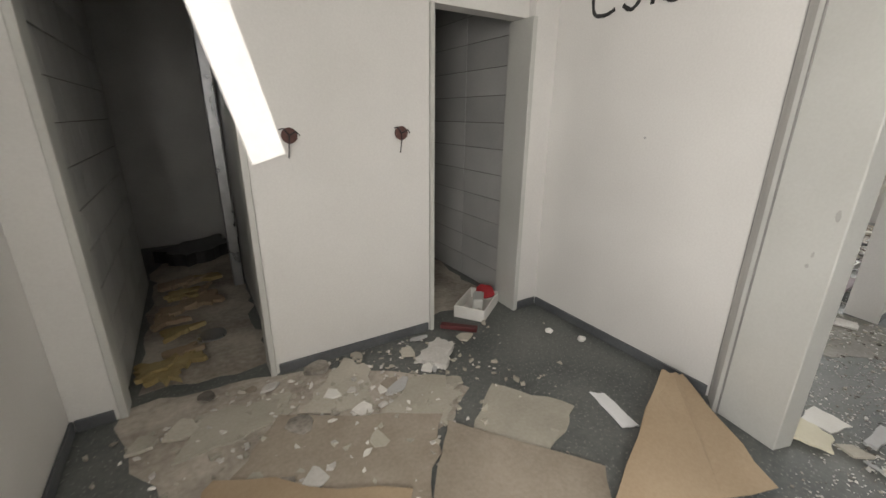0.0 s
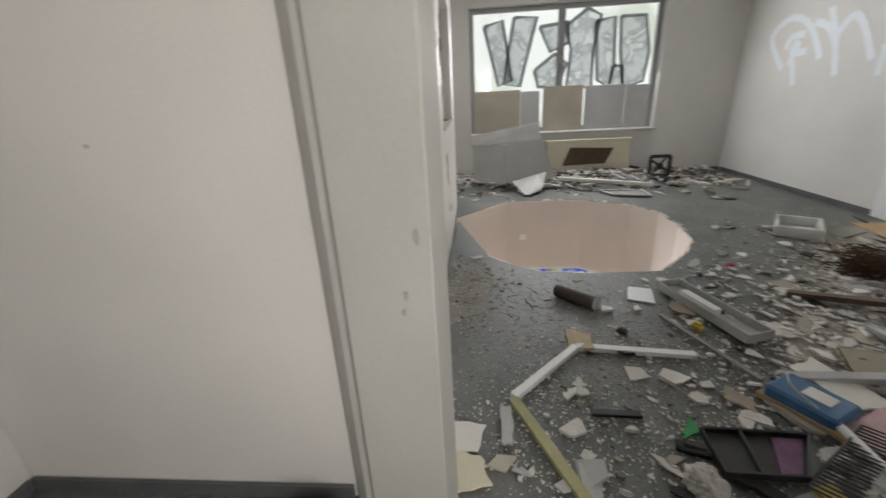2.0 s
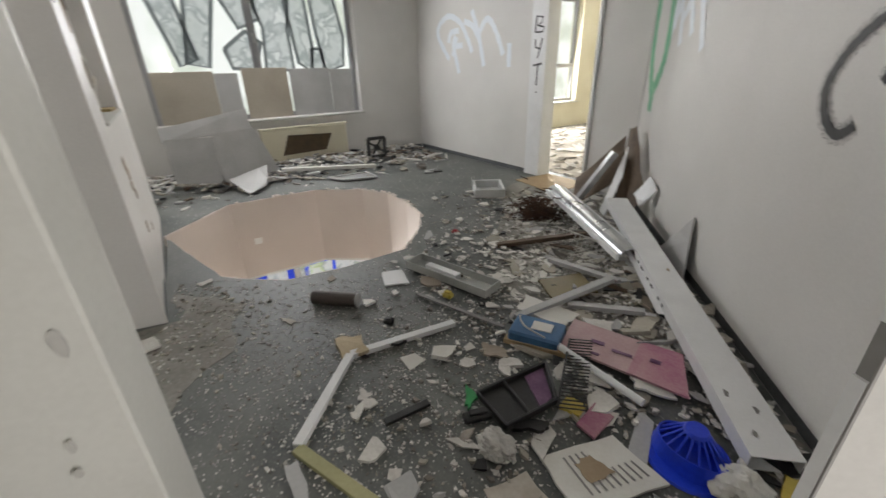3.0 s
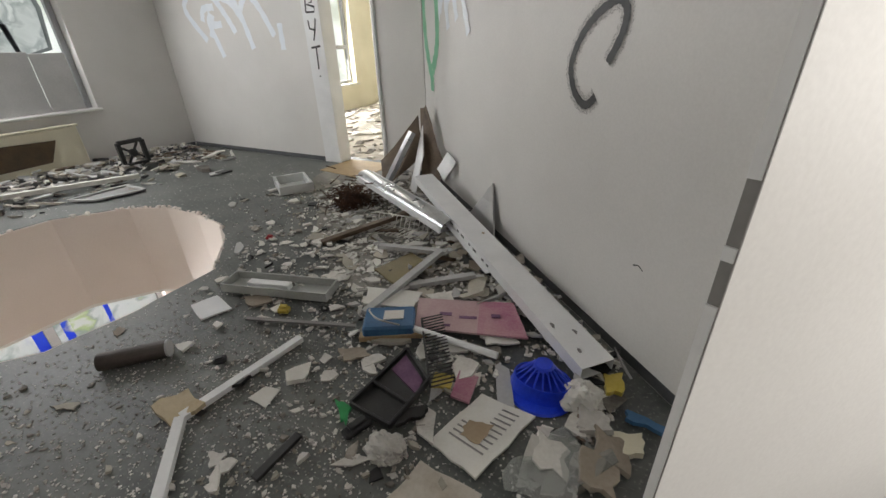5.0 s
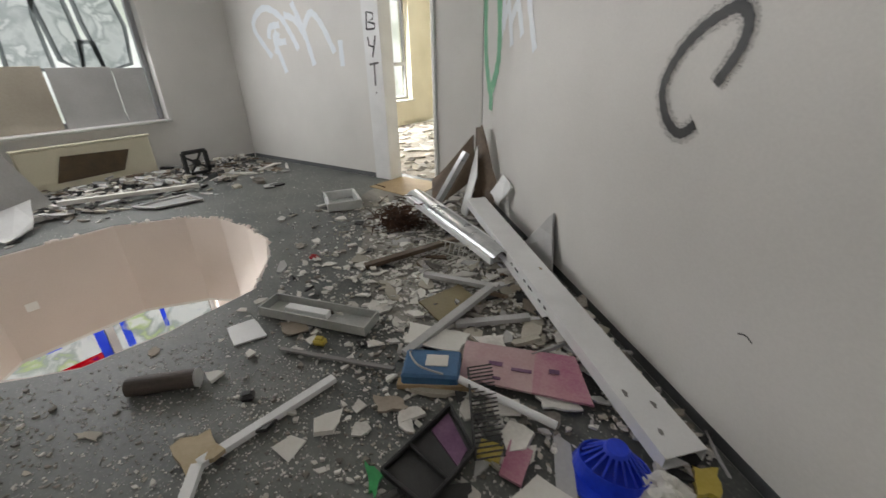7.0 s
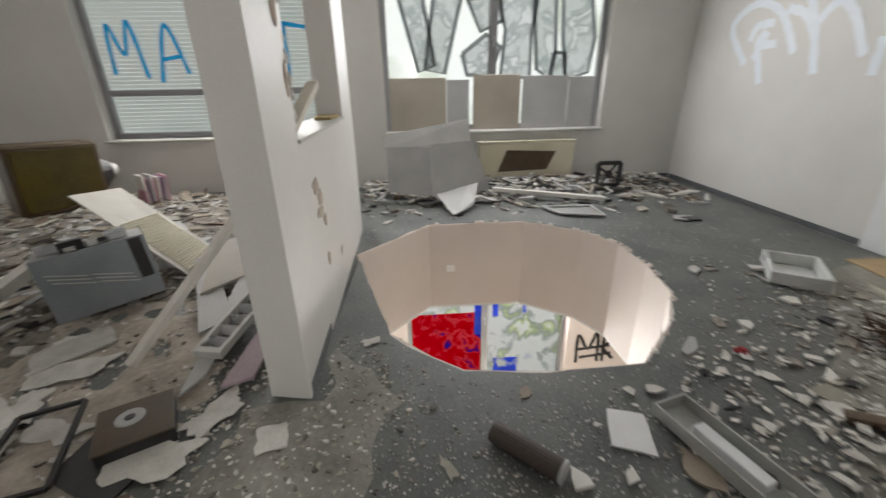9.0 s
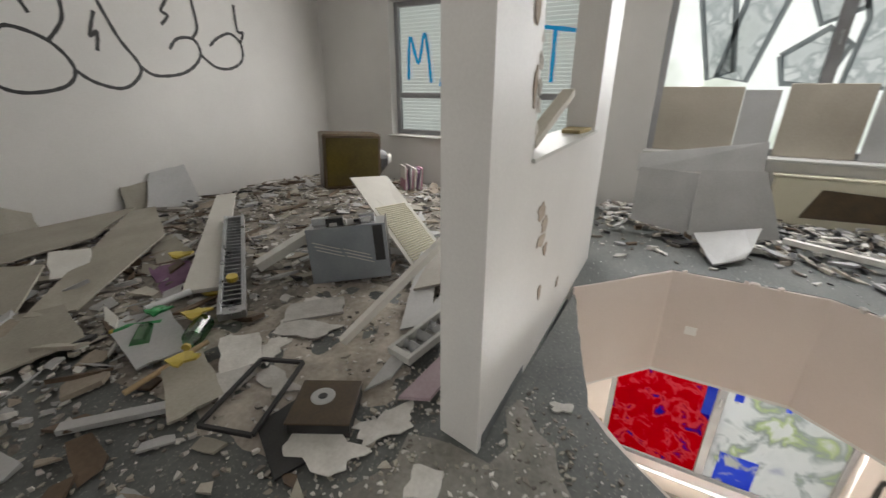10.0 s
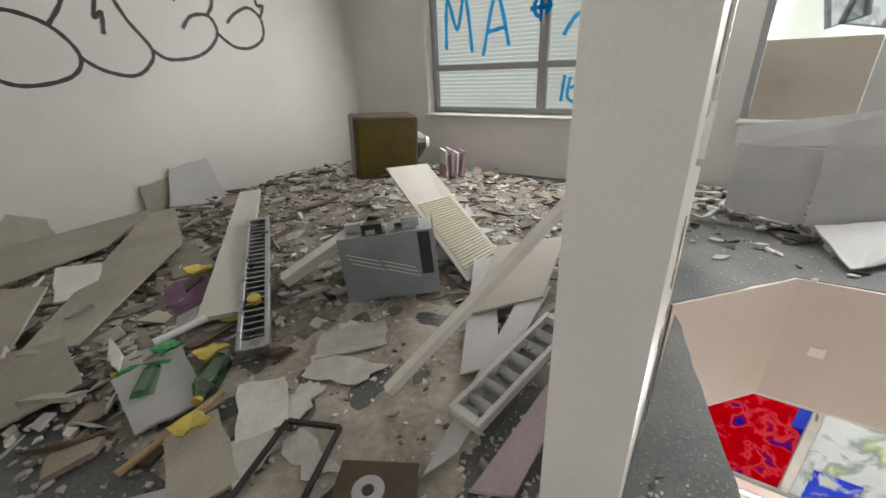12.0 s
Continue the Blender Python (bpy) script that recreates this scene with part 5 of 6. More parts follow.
for k in range(26):
    x, y = rb.uniform(8.7, 9.7), rb.uniform(-2.3, 1.6)
    if k > 18:
        x, y = rb.uniform(7.9, 9.1), rb.uniform(-2.4, -1.4)
    z = rb.uniform(0.01, 0.07) if k <= 18 else 0.004
    a = rb.uniform(0, 3.14)
    l, w = rb.uniform(0.15, 0.5), rb.uniform(0.08, 0.25)
    bm = shard(l, w, rb.uniform(0.008, 0.05), rb, 5, 0.25)
    bm.transform(pose(x, y, z, rb.uniform(-8, 8), rb.uniform(-8, 8), math.degrees(a)))
    thing("debris_board", bm, (BOARD, WOOD, GREYBOARD, BLACK, PAPER, RUBBLE)[k % 6], "broken board among the litter under the window", "board", "boards under the window")

# ---- left room ----
pc = base("computer_case", 6.66, 3.25, 0.02, "bare zinc computer case without its cover", "computer case")
ux = (V((6.83, 3.02, 0)) - V((6.5, 3.48, 0))).normalized()
uy = V((-ux.y, ux.x, 0))
m = Matrix((ux, uy, Z)).transposed().to_4x4()
m = m @ Matrix.Rotation(radians(-6), 4, "X") @ Matrix.Rotation(radians(-4), 4, "Y")
m.translation = V((-0.20, 0.29, 0))
for nm, lo, hi, mm in (("side_panel", (0, 0, 0), (0.60, 0.006, 0.43), PCGREY), ("base_panel", (0, 0.006, 0), (0.60, 0.42, 0.006), PCGREY), ("back_panel", (0, 0.006, 0.006), (0.006, 0.42, 0.43), PCGREY), ("front_frame", (0.594, 0.006, 0.006), (0.60, 0.42, 0.43), BLACK), ("top_panel", (0.006, 0.006, 0.424), (0.594, 0.30, 0.43), STEEL)):
    bm = box(lo, hi)
    bm.transform(m)
    part(nm, bm, mm, pc)
# Ribs in a much paler colour than the zinc side panel.
for k in range(6):
    bm = bar((0.04 + 0.012 * (k % 3) + (0.22 if k > 2 else 0), -0.004, 0.33 - 0.03 * (k % 3) - (0.07 if k > 2 else 0)), (0.24 + 0.012 * (k % 3) + (0.22 if k > 2 else 0), -0.004, 0.24 - 0.03 * (k % 3) - (0.07 if k > 2 else 0) + 0.02), 0.006, 0.006)
    bm.transform(m)
    part("pressed_rib", bm, PAPER, pc, "pale rib on the side panel")
# Black plate on the closed side gives the slot its inner darkness.
bm = box((0.50, -0.006, 0.14), (0.575, 0.0, 0.42))
bm.transform(m)
part("drive_slot", bm, BLACK, pc)
for k in range(9):
    x, y, s = rb.uniform(0.02, 0.46), rb.uniform(0.02, 0.22), rb.uniform(0.04, 0.13)
    bm = box((x, y, 0.431), (x + s, y + s * 0.6, 0.431 + s * 0.5), None, 0.003)
    bm.transform(m)
    part("component", bm, (STEEL, BLACK, FRAME_GREY)[k % 3], pc)
# vented cover leaning behind the case
cv = base("vented_cover", 7.5, 3.4, 0, "cream vented plastic cover leaning behind the case", "cover")
c = [V((7.02, 2.98, 0.04)), V((7.45, 2.90, 0.05)), V((8.20, 4.10, 0.50)), V((7.72, 4.22, 0.55))]
under("sheet", panel(c, 0.012), mat("cream_plastic", (0.43, 0.41, 0.36), (0.52, 0.50, 0.44), 0.6), cv)
for k in range(26):
    f = 0.06 + 0.55 * k / 26
    a, b = c[0].lerp(c[3], f), c[1].lerp(c[2], f)
    under("rib", bar(a.lerp(b, 0.1) + V((0, 0, 0.016)), a.lerp(b, 0.9) + V((0, 0, 0.016)), 0.012, 0.012, None, (0, 0, 1), 0), CREAM, cv)
# old television box
tv = base("television", 8.75, 5.15, 0.17, "old brown television lying on the rubble", "television")
bm = box((-0.38, -0.24, 0.0), (0.38, 0.20, 0.72), None, 0.02)
part("body", bm, DARKWOOD, tv)
bm = box((-0.34, -0.252, 0.05), (0.34, -0.241, 0.67), None, 0.004)
part("screen", bm, mat("amber_screen", (0.05, 0.035, 0.005), (0.12, 0.09, 0.02), 0.15, 2, 40, 0.02), tv)
part("back_cone", rod((0.39, -0.02, 0.36), (0.52, -0.02, 0.38), 0.20, 0.09, None, 18), BLACK, tv)
part("speaker_cap", rod((0.53, -0.05, 0.38), (0.57, -0.06, 0.38), 0.08, 0.05, None, 16), PAPER, tv)
tv.rotation_euler = (0, 0.05, radians(-38))
# books bundle
bk = base("magazine_bundle", 9.2, 4.45, 0.08, "stack of torn magazines standing on edge", "magazines")
for k in range(9):
    mm = (PINKP, PAPER, PURPLE, GREYBOARD)[k % 4]
    bm = box((-0.12 + 0.03 * k, -0.12, 0), (-0.098 + 0.03 * k, 0.12, 0.34 + rb.uniform(-0.05, 0.03)))
    bm.transform(Matrix.Rotation(-0.7, 4, "Z") @ Matrix.Rotation(rb.uniform(-0.1, 0.2), 4, "Y"))
    part("magazine", bm, mm, bk)
# white planks and lamp louvre
wl = base("white_lamp_tray", 6.4, 4.7, 0.1, "long white lamp housing lying on rubble", "light fitting")
c = [V((5.78, 4.08, 0.10)), V((5.96, 3.92, 0.10)), V((7.22, 5.46, 0.32)), V((7.06, 5.56, 0.32))]
under("tray", panel(c, 0.03), mat("old_white", (0.5, 0.48, 0.43), (0.6, 0.58, 0.53), 0.5), wl)
lv = base("louvre_light", 6.2, 4.1, 0.08, "long aluminium louvre light fitting lying on rubble", "light fitting")
p0, p1 = V((5.81, 3.60, 0.035)), V((6.74, 4.82, 0.26))
m = frame_of(p0, p1)
L = (p1 - p0).length
for lo, hi in (((0, -0.085, 0), (L, -0.06, 0.06)), ((0, 0.06, 0), (L, 0.085, 0.06)), ((0, -0.06, 0), (0.08, 0.06, 0.05)), ((L - 0.03, -0.06, 0), (L, 0.06, 0.05)), ((0.08, -0.06, -0.01), (L - 0.03, 0.06, -0.004))):
    bm = box(lo, hi, None, 0.002)
    bm.transform(m)
    under("side", bm, STEEL if lo[2] >= 0 else BLACK, lv)
for k in range(24):
    bm = box((0.1 + k * (L - 0.16) / 24, -0.058, 0.0), (0.11 + k * (L - 0.16) / 24, 0.058, 0.045))
    bm.transform(m)
    under("fin", bm, STEEL, lv)
bm = rod((0.42, 0, 0.04), (0.42, 0, 0.075), 0.04, None, None, 14)
bm.transform(m)
under("yellow_cap", bm, YELLOW, lv)
thing("white_block", bar((6.36, 4.05, 0.10), (6.78, 3.80, 0.33), 0.12, 0.07), PAPER, "short white box section on the rubble", "box section")
# long pale beam leaning on the ledge
thing("leaning_beam", bar((5.97, 2.81, 0.03), (7.02, 2.16, 0.96), 0.055, 0.045), mat("pale_beam", (0.74, 0.71, 0.65), (0.82, 0.80, 0.75), 0.6), "long pale wooden beam leaning toward the ledge", "beam")
thing("ledge_stick", bar((6.35, 1.88, 1.20), (6.95, 1.86, 1.42), 0.07, 0.04), mat("stick_wood", (0.48, 0.44, 0.36), (0.6, 0.56, 0.48), 0.7), "pale stick propped in the opening", "stick")
bm = broken([(7.2, 1.82, 1.176), (7.5, 1.80, 1.176), (7.5, 1.95, 1.176), (7.2, 1.93, 1.176)], 0.02, rb, 0.02, 3)
thing("ledge_rubble", bm, FOAM, "yellow crumbling foam on the ledge", "foam")
# grey slats and second louvre fitting by the pier
thing("grey_board", panel([(5.70, 2.42, 0.03), (5.85, 2.36, 0.03), (7.10, 2.42, 0.12), (7.0, 2.56, 0.12)], 0.012), GREYBOARD, "long grey board lying beside the partition", "board")
thing("grey_board", panel([(6.2, 2.55, 0.06), (6.35, 2.42, 0.06), (7.3, 2.9, 0.12), (7.2, 3.02, 0.12)], 0.012), GREYBOARD, "grey board lying on the rubble", "board")
thing("brown_shelf", panel([(6.62, 2.72, 0.10), (6.95, 2.42, 0.12), (7.65, 2.52, 0.22), (7.3, 2.9, 0.20)], 0.018), mat("shelf", (0.36, 0.33, 0.28), (0.45, 0.42, 0.37), 0.6), "pale shelf board with a brown edge", "shelf")
l2 = base("louvre_light", 6.3, 2.3, 0.05, "grey louvre lamp frame lying beside the partition", "light fitting")
p0, p1 = V((5.97, 2.40, 0.05)), V((6.72, 2.24, 0.14))
m = frame_of(p0, p1, (0, 0, 1))
L = (p1 - p0).length
for lo, hi in (((0, -0.085, 0), (L, -0.06, 0.05)), ((0, 0.06, 0), (L, 0.085, 0.05)), ((0, -0.06, 0), (0.04, 0.06, 0.05)), ((L - 0.04, -0.06, 0), (L, 0.06, 0.05)), ((0.04, -0.06, -0.008), (L - 0.04, 0.06, -0.003))):
    bm = box(lo, hi, None, 0.003)
    bm.transform(m)
    under("side", bm, FRAME_GREY if lo[2] >= 0 else DARKLINE, l2)
for k in range(6):
    x = 0.09 + k * (L - 0.16) / 6
    bm = panel([(x, -0.058, 0.0), (x + 0.035, -0.058, 0.045), (x + 0.035, 0.058, 0.045), (x, 0.058, 0.0)], 0.004)
    bm.transform(m)
    under("fin", bm, STEEL, l2)
thing("pink_profile", panel([(5.74, 2.24, 0.03), (5.80, 2.10, 0.03), (6.35, 2.06, 0.10), (6.30, 2.16, 0.10)], 0.02), mat("dusty_pink", (0.30, 0.22, 0.25), (0.42, 0.34, 0.36), 0.6), "dusty pink plastic strip by the partition", "strip")
# speaker
sp = base("loudspeaker", 5.52, 2.50, 0, "small dark wooden loudspeaker box on its back", "loudspeaker")
bm = box((-0.14, -0.14, 0.0), (0.14, 0.14, 0.13), None, 0.006)
part("cabinet", bm, BLACK, sp)
bm = box((-0.145, -0.145, 0.131), (0.145, 0.145, 0.145), None, 0.004)
part("front_panel", bm, DARKWOOD, sp)
cone = part("cone", rod((0.03, 0.02, 0.1455), (0.03, 0.02, 0.149), 0.058, 0.05, None, 22), GREYBOARD, sp)
part("dust_cap", rod((0.03, 0.02, 0.1492), (0.03, 0.02, 0.153), 0.022, 0.016, None, 16), BLACK, cone)
sp.rotation_euler = (0, 0, radians(28))
sp.scale = (1, 1, 0.55)
thing("black_sheet", panel([(5.15, 2.42, 0.02), (5.30, 2.72, 0.02), (5.55, 2.68, 0.02), (5.36, 2.34, 0.02)], 0.012), BLACK, "thin black plastic sheet under the loudspeaker", "sheet")
of = base("photo_frame", 5.42, 2.86, 0.03, "empty black plastic frame on the rubble", "frame")
ring = [V((5.60, 3.05, 0.06)), V((5.69, 2.83, 0.06)), V((5.24, 2.66, 0.04)), V((5.16, 2.92, 0.04))]
for a, b in zip(ring, ring[1:] + ring[:1]):
    under("frame_side", bar(a, b, 0.02, 0.02), BLACK, of)
# large wallboard sheets by the tag wall
for c, mm, l in (([(5.10, 5.75, 0.12), (5.95, 5.75, 0.16), (6.60, 6.35, 0.20), (5.35, 6.40, 0.20)], BOARD, "large grey wallboard sheet against the wall"),
                 ([(5.11, 4.62, 0.10), (5.32, 4.45, 0.10), (6.20, 5.02, 0.24), (6.55, 5.80, 0.30), (6.40, 6.0, 0.26)], BOARD, "large broken wallboard sheet on the heap"),
                 ([(4.95, 4.95, 0.06), (5.1, 4.75, 0.08), (5.42, 5.1, 0.24), (5.25, 5.40, 0.22)], BOARD, "square wallboard piece on the heap"),
                 ([(5.40, 5.05, 0.14), (5.60, 4.95, 0.14), (5.75, 5.25, 0.22), (5.55, 5.45, 0.22)], PAPER, "white tile-like panel on the heap"),
                 ([(4.80, 4.15, 0.04), (5.22, 4.10, 0.06), (5.30, 4.55, 0.12), (4.95, 4.85, 0.08)], BOARD, "pale wallboard sheet on the heap"),
                 ([(5.95, 4.70, 0.08), (6.25, 4.70, 0.10), (6.35, 5.15, 0.16), (6.1, 5.1, 0.12)], BOARD, "small wallboard sheet on the heap"),
                 ([(5.22, 3.55, 0.05), (5.50, 3.50, 0.05), (5.62, 3.95, 0.09), (5.30, 3.98, 0.08)], GREYBOARD, "grey film-covered sheet on the heap"),
                 ([(5.10, 3.05, 0.03), (5.34, 3.0, 0.03), (5.48, 3.38, 0.05), (5.28, 3.44, 0.05)], BOARD, "tall grey board piece on the floor"),
                 ([(5.42, 3.16, 0.03), (5.60, 3.05, 0.03), (5.78, 3.30, 0.04), (5.62, 3.45, 0.04)], PLASTER, "white plaster slab on the floor"),
                 ([(5.30, 2.98, 0.03), (5.52, 3.0, 0.03), (5.55, 3.14, 0.03), (5.38, 3.18, 0.03)], PLASTER, "white plaster slab on the floor"),
                 ([(5.95, 3.30, 0.012), (6.25, 3.05, 0.012), (6.42, 3.20, 0.012), (6.15, 3.45, 0.012)], PLASTER, "flattened white plaster patch"),
                 ([(5.32, 6.55, 0.0), (5.86, 6.55, 0.0), (5.84, 6.62, 0.30), (5.62, 6.63, 0.42), (5.38, 6.63, 0.16)], BOARD, "broken wallboard leaning on the wall"),
                 ([(6.78, 6.52, 0.12), (7.40, 6.48, 0.05), (7.36, 6.62, 0.55), (6.95, 6.63, 0.50)], GREYBOARD, "grey board leaning on the wall"),
                 ([(6.58, 6.58, 0.05), (7.0, 6.56, 0.05), (6.98, 6.63, 0.42), (6.62, 6.63, 0.40)], BOARD, "pale board leaning on the wall"),
                 ([(5.75, 4.30, 0.05), (5.98, 4.22, 0.06), (6.15, 4.62, 0.10), (5.9, 4.75, 0.10)], PURPLE, "purple plastic film on the heap")):
    thing("wallboard", broken(c, 0.014, rb, 0.012, 4), mm, l, "wallboard", "wallboards in the heap")
for p, r, mm, l in (((5.40, 3.83, 0.07), 0.05, GREENGLASS, "crushed green plastic bottle"), ((5.58, 3.60, 0.07), 0.06, GREENGLASS, "crushed green plastic bottle"), ((5.45, 3.95, 0.06), 0.04, GREENP, "green plastic bottle")):
    o = base("bottle", *p, l + " on the heap", "bottle")
    d = V((rb.uniform(-1, 1), rb.uniform(-1, 1), 0)).normalized()
    part("bottle_body", rod(d * -0.11, d * 0.08, r, r * 0.95, None, 14), mm, o)
    neck = part("bottle_neck", rod(d * 0.08, d * 0.15, r * 0.9, r * 0.35, None, 14), mm, o)
    part("bottle_cap", rod(d * 0.15, d * 0.17, r * 0.4, None, None, 12), YELLOW, neck)
for p, mm in (((5.60, 3.66, 0.12), YELLOW), ((5.30, 3.30, 0.10), YELLOW), ((5.90, 3.98, 0.06), YELLOW), ((6.0, 4.5, 0.2), YELLOW), ((5.5, 3.9, 0.12), GREENP)):
    bm = broken([(p[0], p[1], p[2]), (p[0] + 0.12, p[1] - 0.02, p[2] + 0.02), (p[0] + 0.1, p[1] + 0.1, p[2]), (p[0] - 0.02, p[1] + 0.08, p[2] + 0.03)], 0.02, rb, 0.03, 3)
    thing("plastic_scrap", bm, mm, "bright plastic scrap in the heap", "plastic scrap", "plastic scraps")
thing("broom_handle", rod((5.10, 3.42, 0.05), (5.55, 3.45, 0.07), 0.015, None, None, 10), LIGHTWOOD, "raw wooden stick lying on the heap", "stick")
thing("white_tube", rod((5.55, 4.10, 0.10), (5.82, 4.05, 0.12), 0.022, None, None, 12), WHITE_METAL, "short white tube on the heap", "tube")
bm = broken([(4.55, 6.25, 0.02), (5.15, 6.3, 0.04), (5.25, 6.55, 0.06), (4.5, 6.6, 0.06)], 0.05, rb, 0.08, 4)
thing("red_cloth", bm, RED, "crumpled dark red cloth by the wall", "cloth")
thing("wall_strip", bar((4.85, 3.45, 0.03), (5.22, 3.12, 0.03), 0.06, 0.03), GREYBOARD, "pale batten on the dusty floor", "batten")


# ---- rubble ----
def inside(x, y, poly):
    hit = False
    for (ax, ay), (bx, by) in zip(poly, poly[1:] + poly[:1]):
        if (ay > y) != (by > y) and x < (bx - ax) * (y - ay) / (by - ay) + ax:
            hit = not hit
    return hit


RIM = [(7.0 + (x - 7.0) * 1.03, 0.5 + (y - 0.5) * 1.03) for x, y in HOLE]


def heap(x, y):
    """Height of the heap in the left room."""
    if y < 2.0 or x < 4.4:
        return 0.0
    a = max(0.0, 1 - ((x - 8.2) / 2.0) ** 2) * max(0.0, 1 - ((y - 5.2) / 1.9) ** 2)
    b = max(0.0, 1 - ((x - 5.7) / 1.3) ** 2) * max(0.0, 1 - ((y - 5.3) / 1.5) ** 2)
    return 0.17 * a + 0.10 * b + (0.02 if y > 2.4 else 0.0) * noise.noise(V((x * 2, y * 2, 3)))


def free(x, y):
    """Open floor of the big room: not in the hole, the partition or outside the walls."""
    if inside(x, y, RIM) or x + y < 2.82 or y < -2.62 or y > 6.6 or x > 9.9 or (x < 3.9 and y > 1.55):
        return False
    if 5.6 < x < 8.15 and 1.74 < y < 2.03:
        return False
    return x - y < 2.05 or x > 2.98


HEAP_BED = mat("dark_rubble_bed", (0.10, 0.092, 0.08), (0.36, 0.325, 0.28), 0.9, 7, 30, 0.6)


def trodden(x, y):
    """The pale trodden floor in front of the heap."""
    return x < 6.75 + 0.3 * noise.noise(V((y * 2, 1, 4))) and y < 3.55 + 0.3 * noise.noise(V((x * 2, 5, 4)))


for pale, mm, l in ((True, SCREED, "pale trodden plaster dust over the floor"), (False, HEAP_BED, "dusty bed of fine rubble over the floor")):
    bm = bmesh.new()
    bmesh.ops.create_grid(bm, x_segments=130, y_segments=110, size=0.5)
    for v in bm.verts:
        x, y = 4.4 + (v.co.x + 0.5) * 5.5, 2.05 + (v.co.y + 0.5) * 4.55
        edge = min(x - 4.98 + 0.25 * noise.noise(V((x * 1.5, y * 1.5, 7))), y - 2.05, 9.9 - x, 1.0)
        v.co = V((x, y, max(heap(x, y), 0) * min(edge * 4, 1) + 0.004 + 0.02 * noise.noise(V((x * 6, y * 6, 1))) - 0.03 * (1 - min(edge * 3, 1))))
    bmesh.ops.delete(bm, geom=[f for f in bm.faces if trodden(*f.calc_center_median().xy) != pale], context="FACES")
    tagged(part("rubble_bed", bm, mm), l, "rubble", kind="stuff")
for k, (x, y, w, d) in enumerate(((5.98, 3.12, 0.42, 0.20), (5.72, 3.13, 0.26, 0.16), (5.55, 2.86, 0.3, 0.14), (6.25, 3.3, 0.22, 0.12), (5.35, 2.35, 0.35, 0.2), (5.6, 2.2, 0.3, 0.16))):
    bm = broken([(-w / 2, -d / 2, 0), (w / 2, -d * 0.3, 0), (w * 0.4, d / 2, 0), (-w * 0.3, d * 0.4, 0)], 0.006, R, 0.025, 6)
    bm.transform(pose(x, y, 0.016, 0, 0, R.uniform(0, 180)))
    thing("plaster_smear", bm, PLASTER, "flattened crumbled white plaster on the dusty floor", "plaster", "flattened plaster")
# dust over other floors
for nm, pts, mm, l in (("dust_patch", [(1.03, 3.58), (1.70, 3.58), (1.70, 6.5), (1.03, 6.5)], SCREED, "pale dust over the washroom floor"), ("dust_patch", [(2.0, 3.58), (3.5, 3.58), (3.5, 6.5), (2.0, 6.5)], SCREED, "pale dust over the washroom floor"), ("dust_patch", [(1.0, 3.5), (1.05, 3.0), (1.25, 2.65), (1.7, 2.5), (2.3, 2.55), (2.62, 2.75), (2.3, 3.1), (2.0, 3.3), (1.75, 3.4)], SCREED, "trodden plaster dust on the hall floor"), ("dust_patch", [(3.7, -0.6), (4.1, -0.1), (4.9, -0.3), (5.8, -1.1), (6.6, -1.8), (6.9, -2.6), (5.7, -2.6), (4.9, -1.9)], DUST, "grey dust beneath the litter along the wall"), ("dust_patch", [(5.1, 1.5), (5.6, 1.35), (5.85, 1.5), (6.05, 1.72), (5.65, 1.72), (5.6, 2.1), (4.7, 2.2), (4.8, 1.8)], DUST, "plaster dust round the partition end"), ("dust_patch", [(4.3, -8.9), (9.9, -8.9), (9.9, -3.0), (4.3, -3.0)], SCREED, "pale dust over the next room's floor")):
    tagged(part(nm, prism(ragged(pts, 0.05, R, 0.12), 0.001, 0.0035), mm), l, "dust", kind="stuff")


def scatter(name, count, pick, sizes, flat, materials, label, seed, lift=0.0, long=1.0):
    """Broken bits lying about, joined into one mesh for each material."""
    rnd = random.Random(seed)
    data = [([], []) for _ in materials]
    for _ in range(count):
        p = pick(rnd)
        if p is None:
            continue
        x, y, z = p
        s = rnd.uniform(*sizes) * rnd.uniform(0.6, 1.3)
        h = max(0.002, s * flat * rnd.uniform(0.5, 1.5))
        n = rnd.choice((4, 4, 5, 6))
        rot = Euler((rnd.gauss(0, 0.18), rnd.gauss(0, 0.18), rnd.uniform(0, 6.28))).to_matrix()
        stretch = rnd.uniform(1, long)
        vs, fs = data[rnd.randrange(len(materials))]
        b = len(vs)
        for top in (0, 1):
            for k in range(n):
                a = 2 * math.pi * (k + 0.0) / n
                q = 0.5 * s * (0.75 + 0.35 * math.sin(k * 2.3 + s * 91))
                v = rot @ V((q * math.cos(a) * stretch, q * math.sin(a), h * top + 0.001))
                vs.append((v.x + x, v.y + y, max(v.z, 0.001) + z + lift))
        fs.append(tuple(range(b + n - 1, b - 1, -1)))
        fs.append(tuple(range(b + n, b + 2 * n)))
        for k in range(n):
            j = (k + 1) % n
            fs.append((b + k, b + j, b + n + j, b + n + k))
    for (vs, fs), mm in zip(data, materials):
        me = bpy.data.meshes.new(name)
        me.from_pydata(vs, [], fs)
        me.materials.append(mm)
        tagged(new(name, me), label, "rubble", kind="stuff")


def pick_heap(rnd):
    x, y = rnd.uniform(4.4, 9.7), 2.05 + 4.5 * rnd.random() ** 0.9
    return (x, y, max(heap(x, y), 0) - 0.004) if free(x, y) else None


def pick_far_heap(rnd):
    p = pick_heap(rnd)
    return None if p and 5.3 < p[0] < 6.75 and p[1] < 3.5 else p


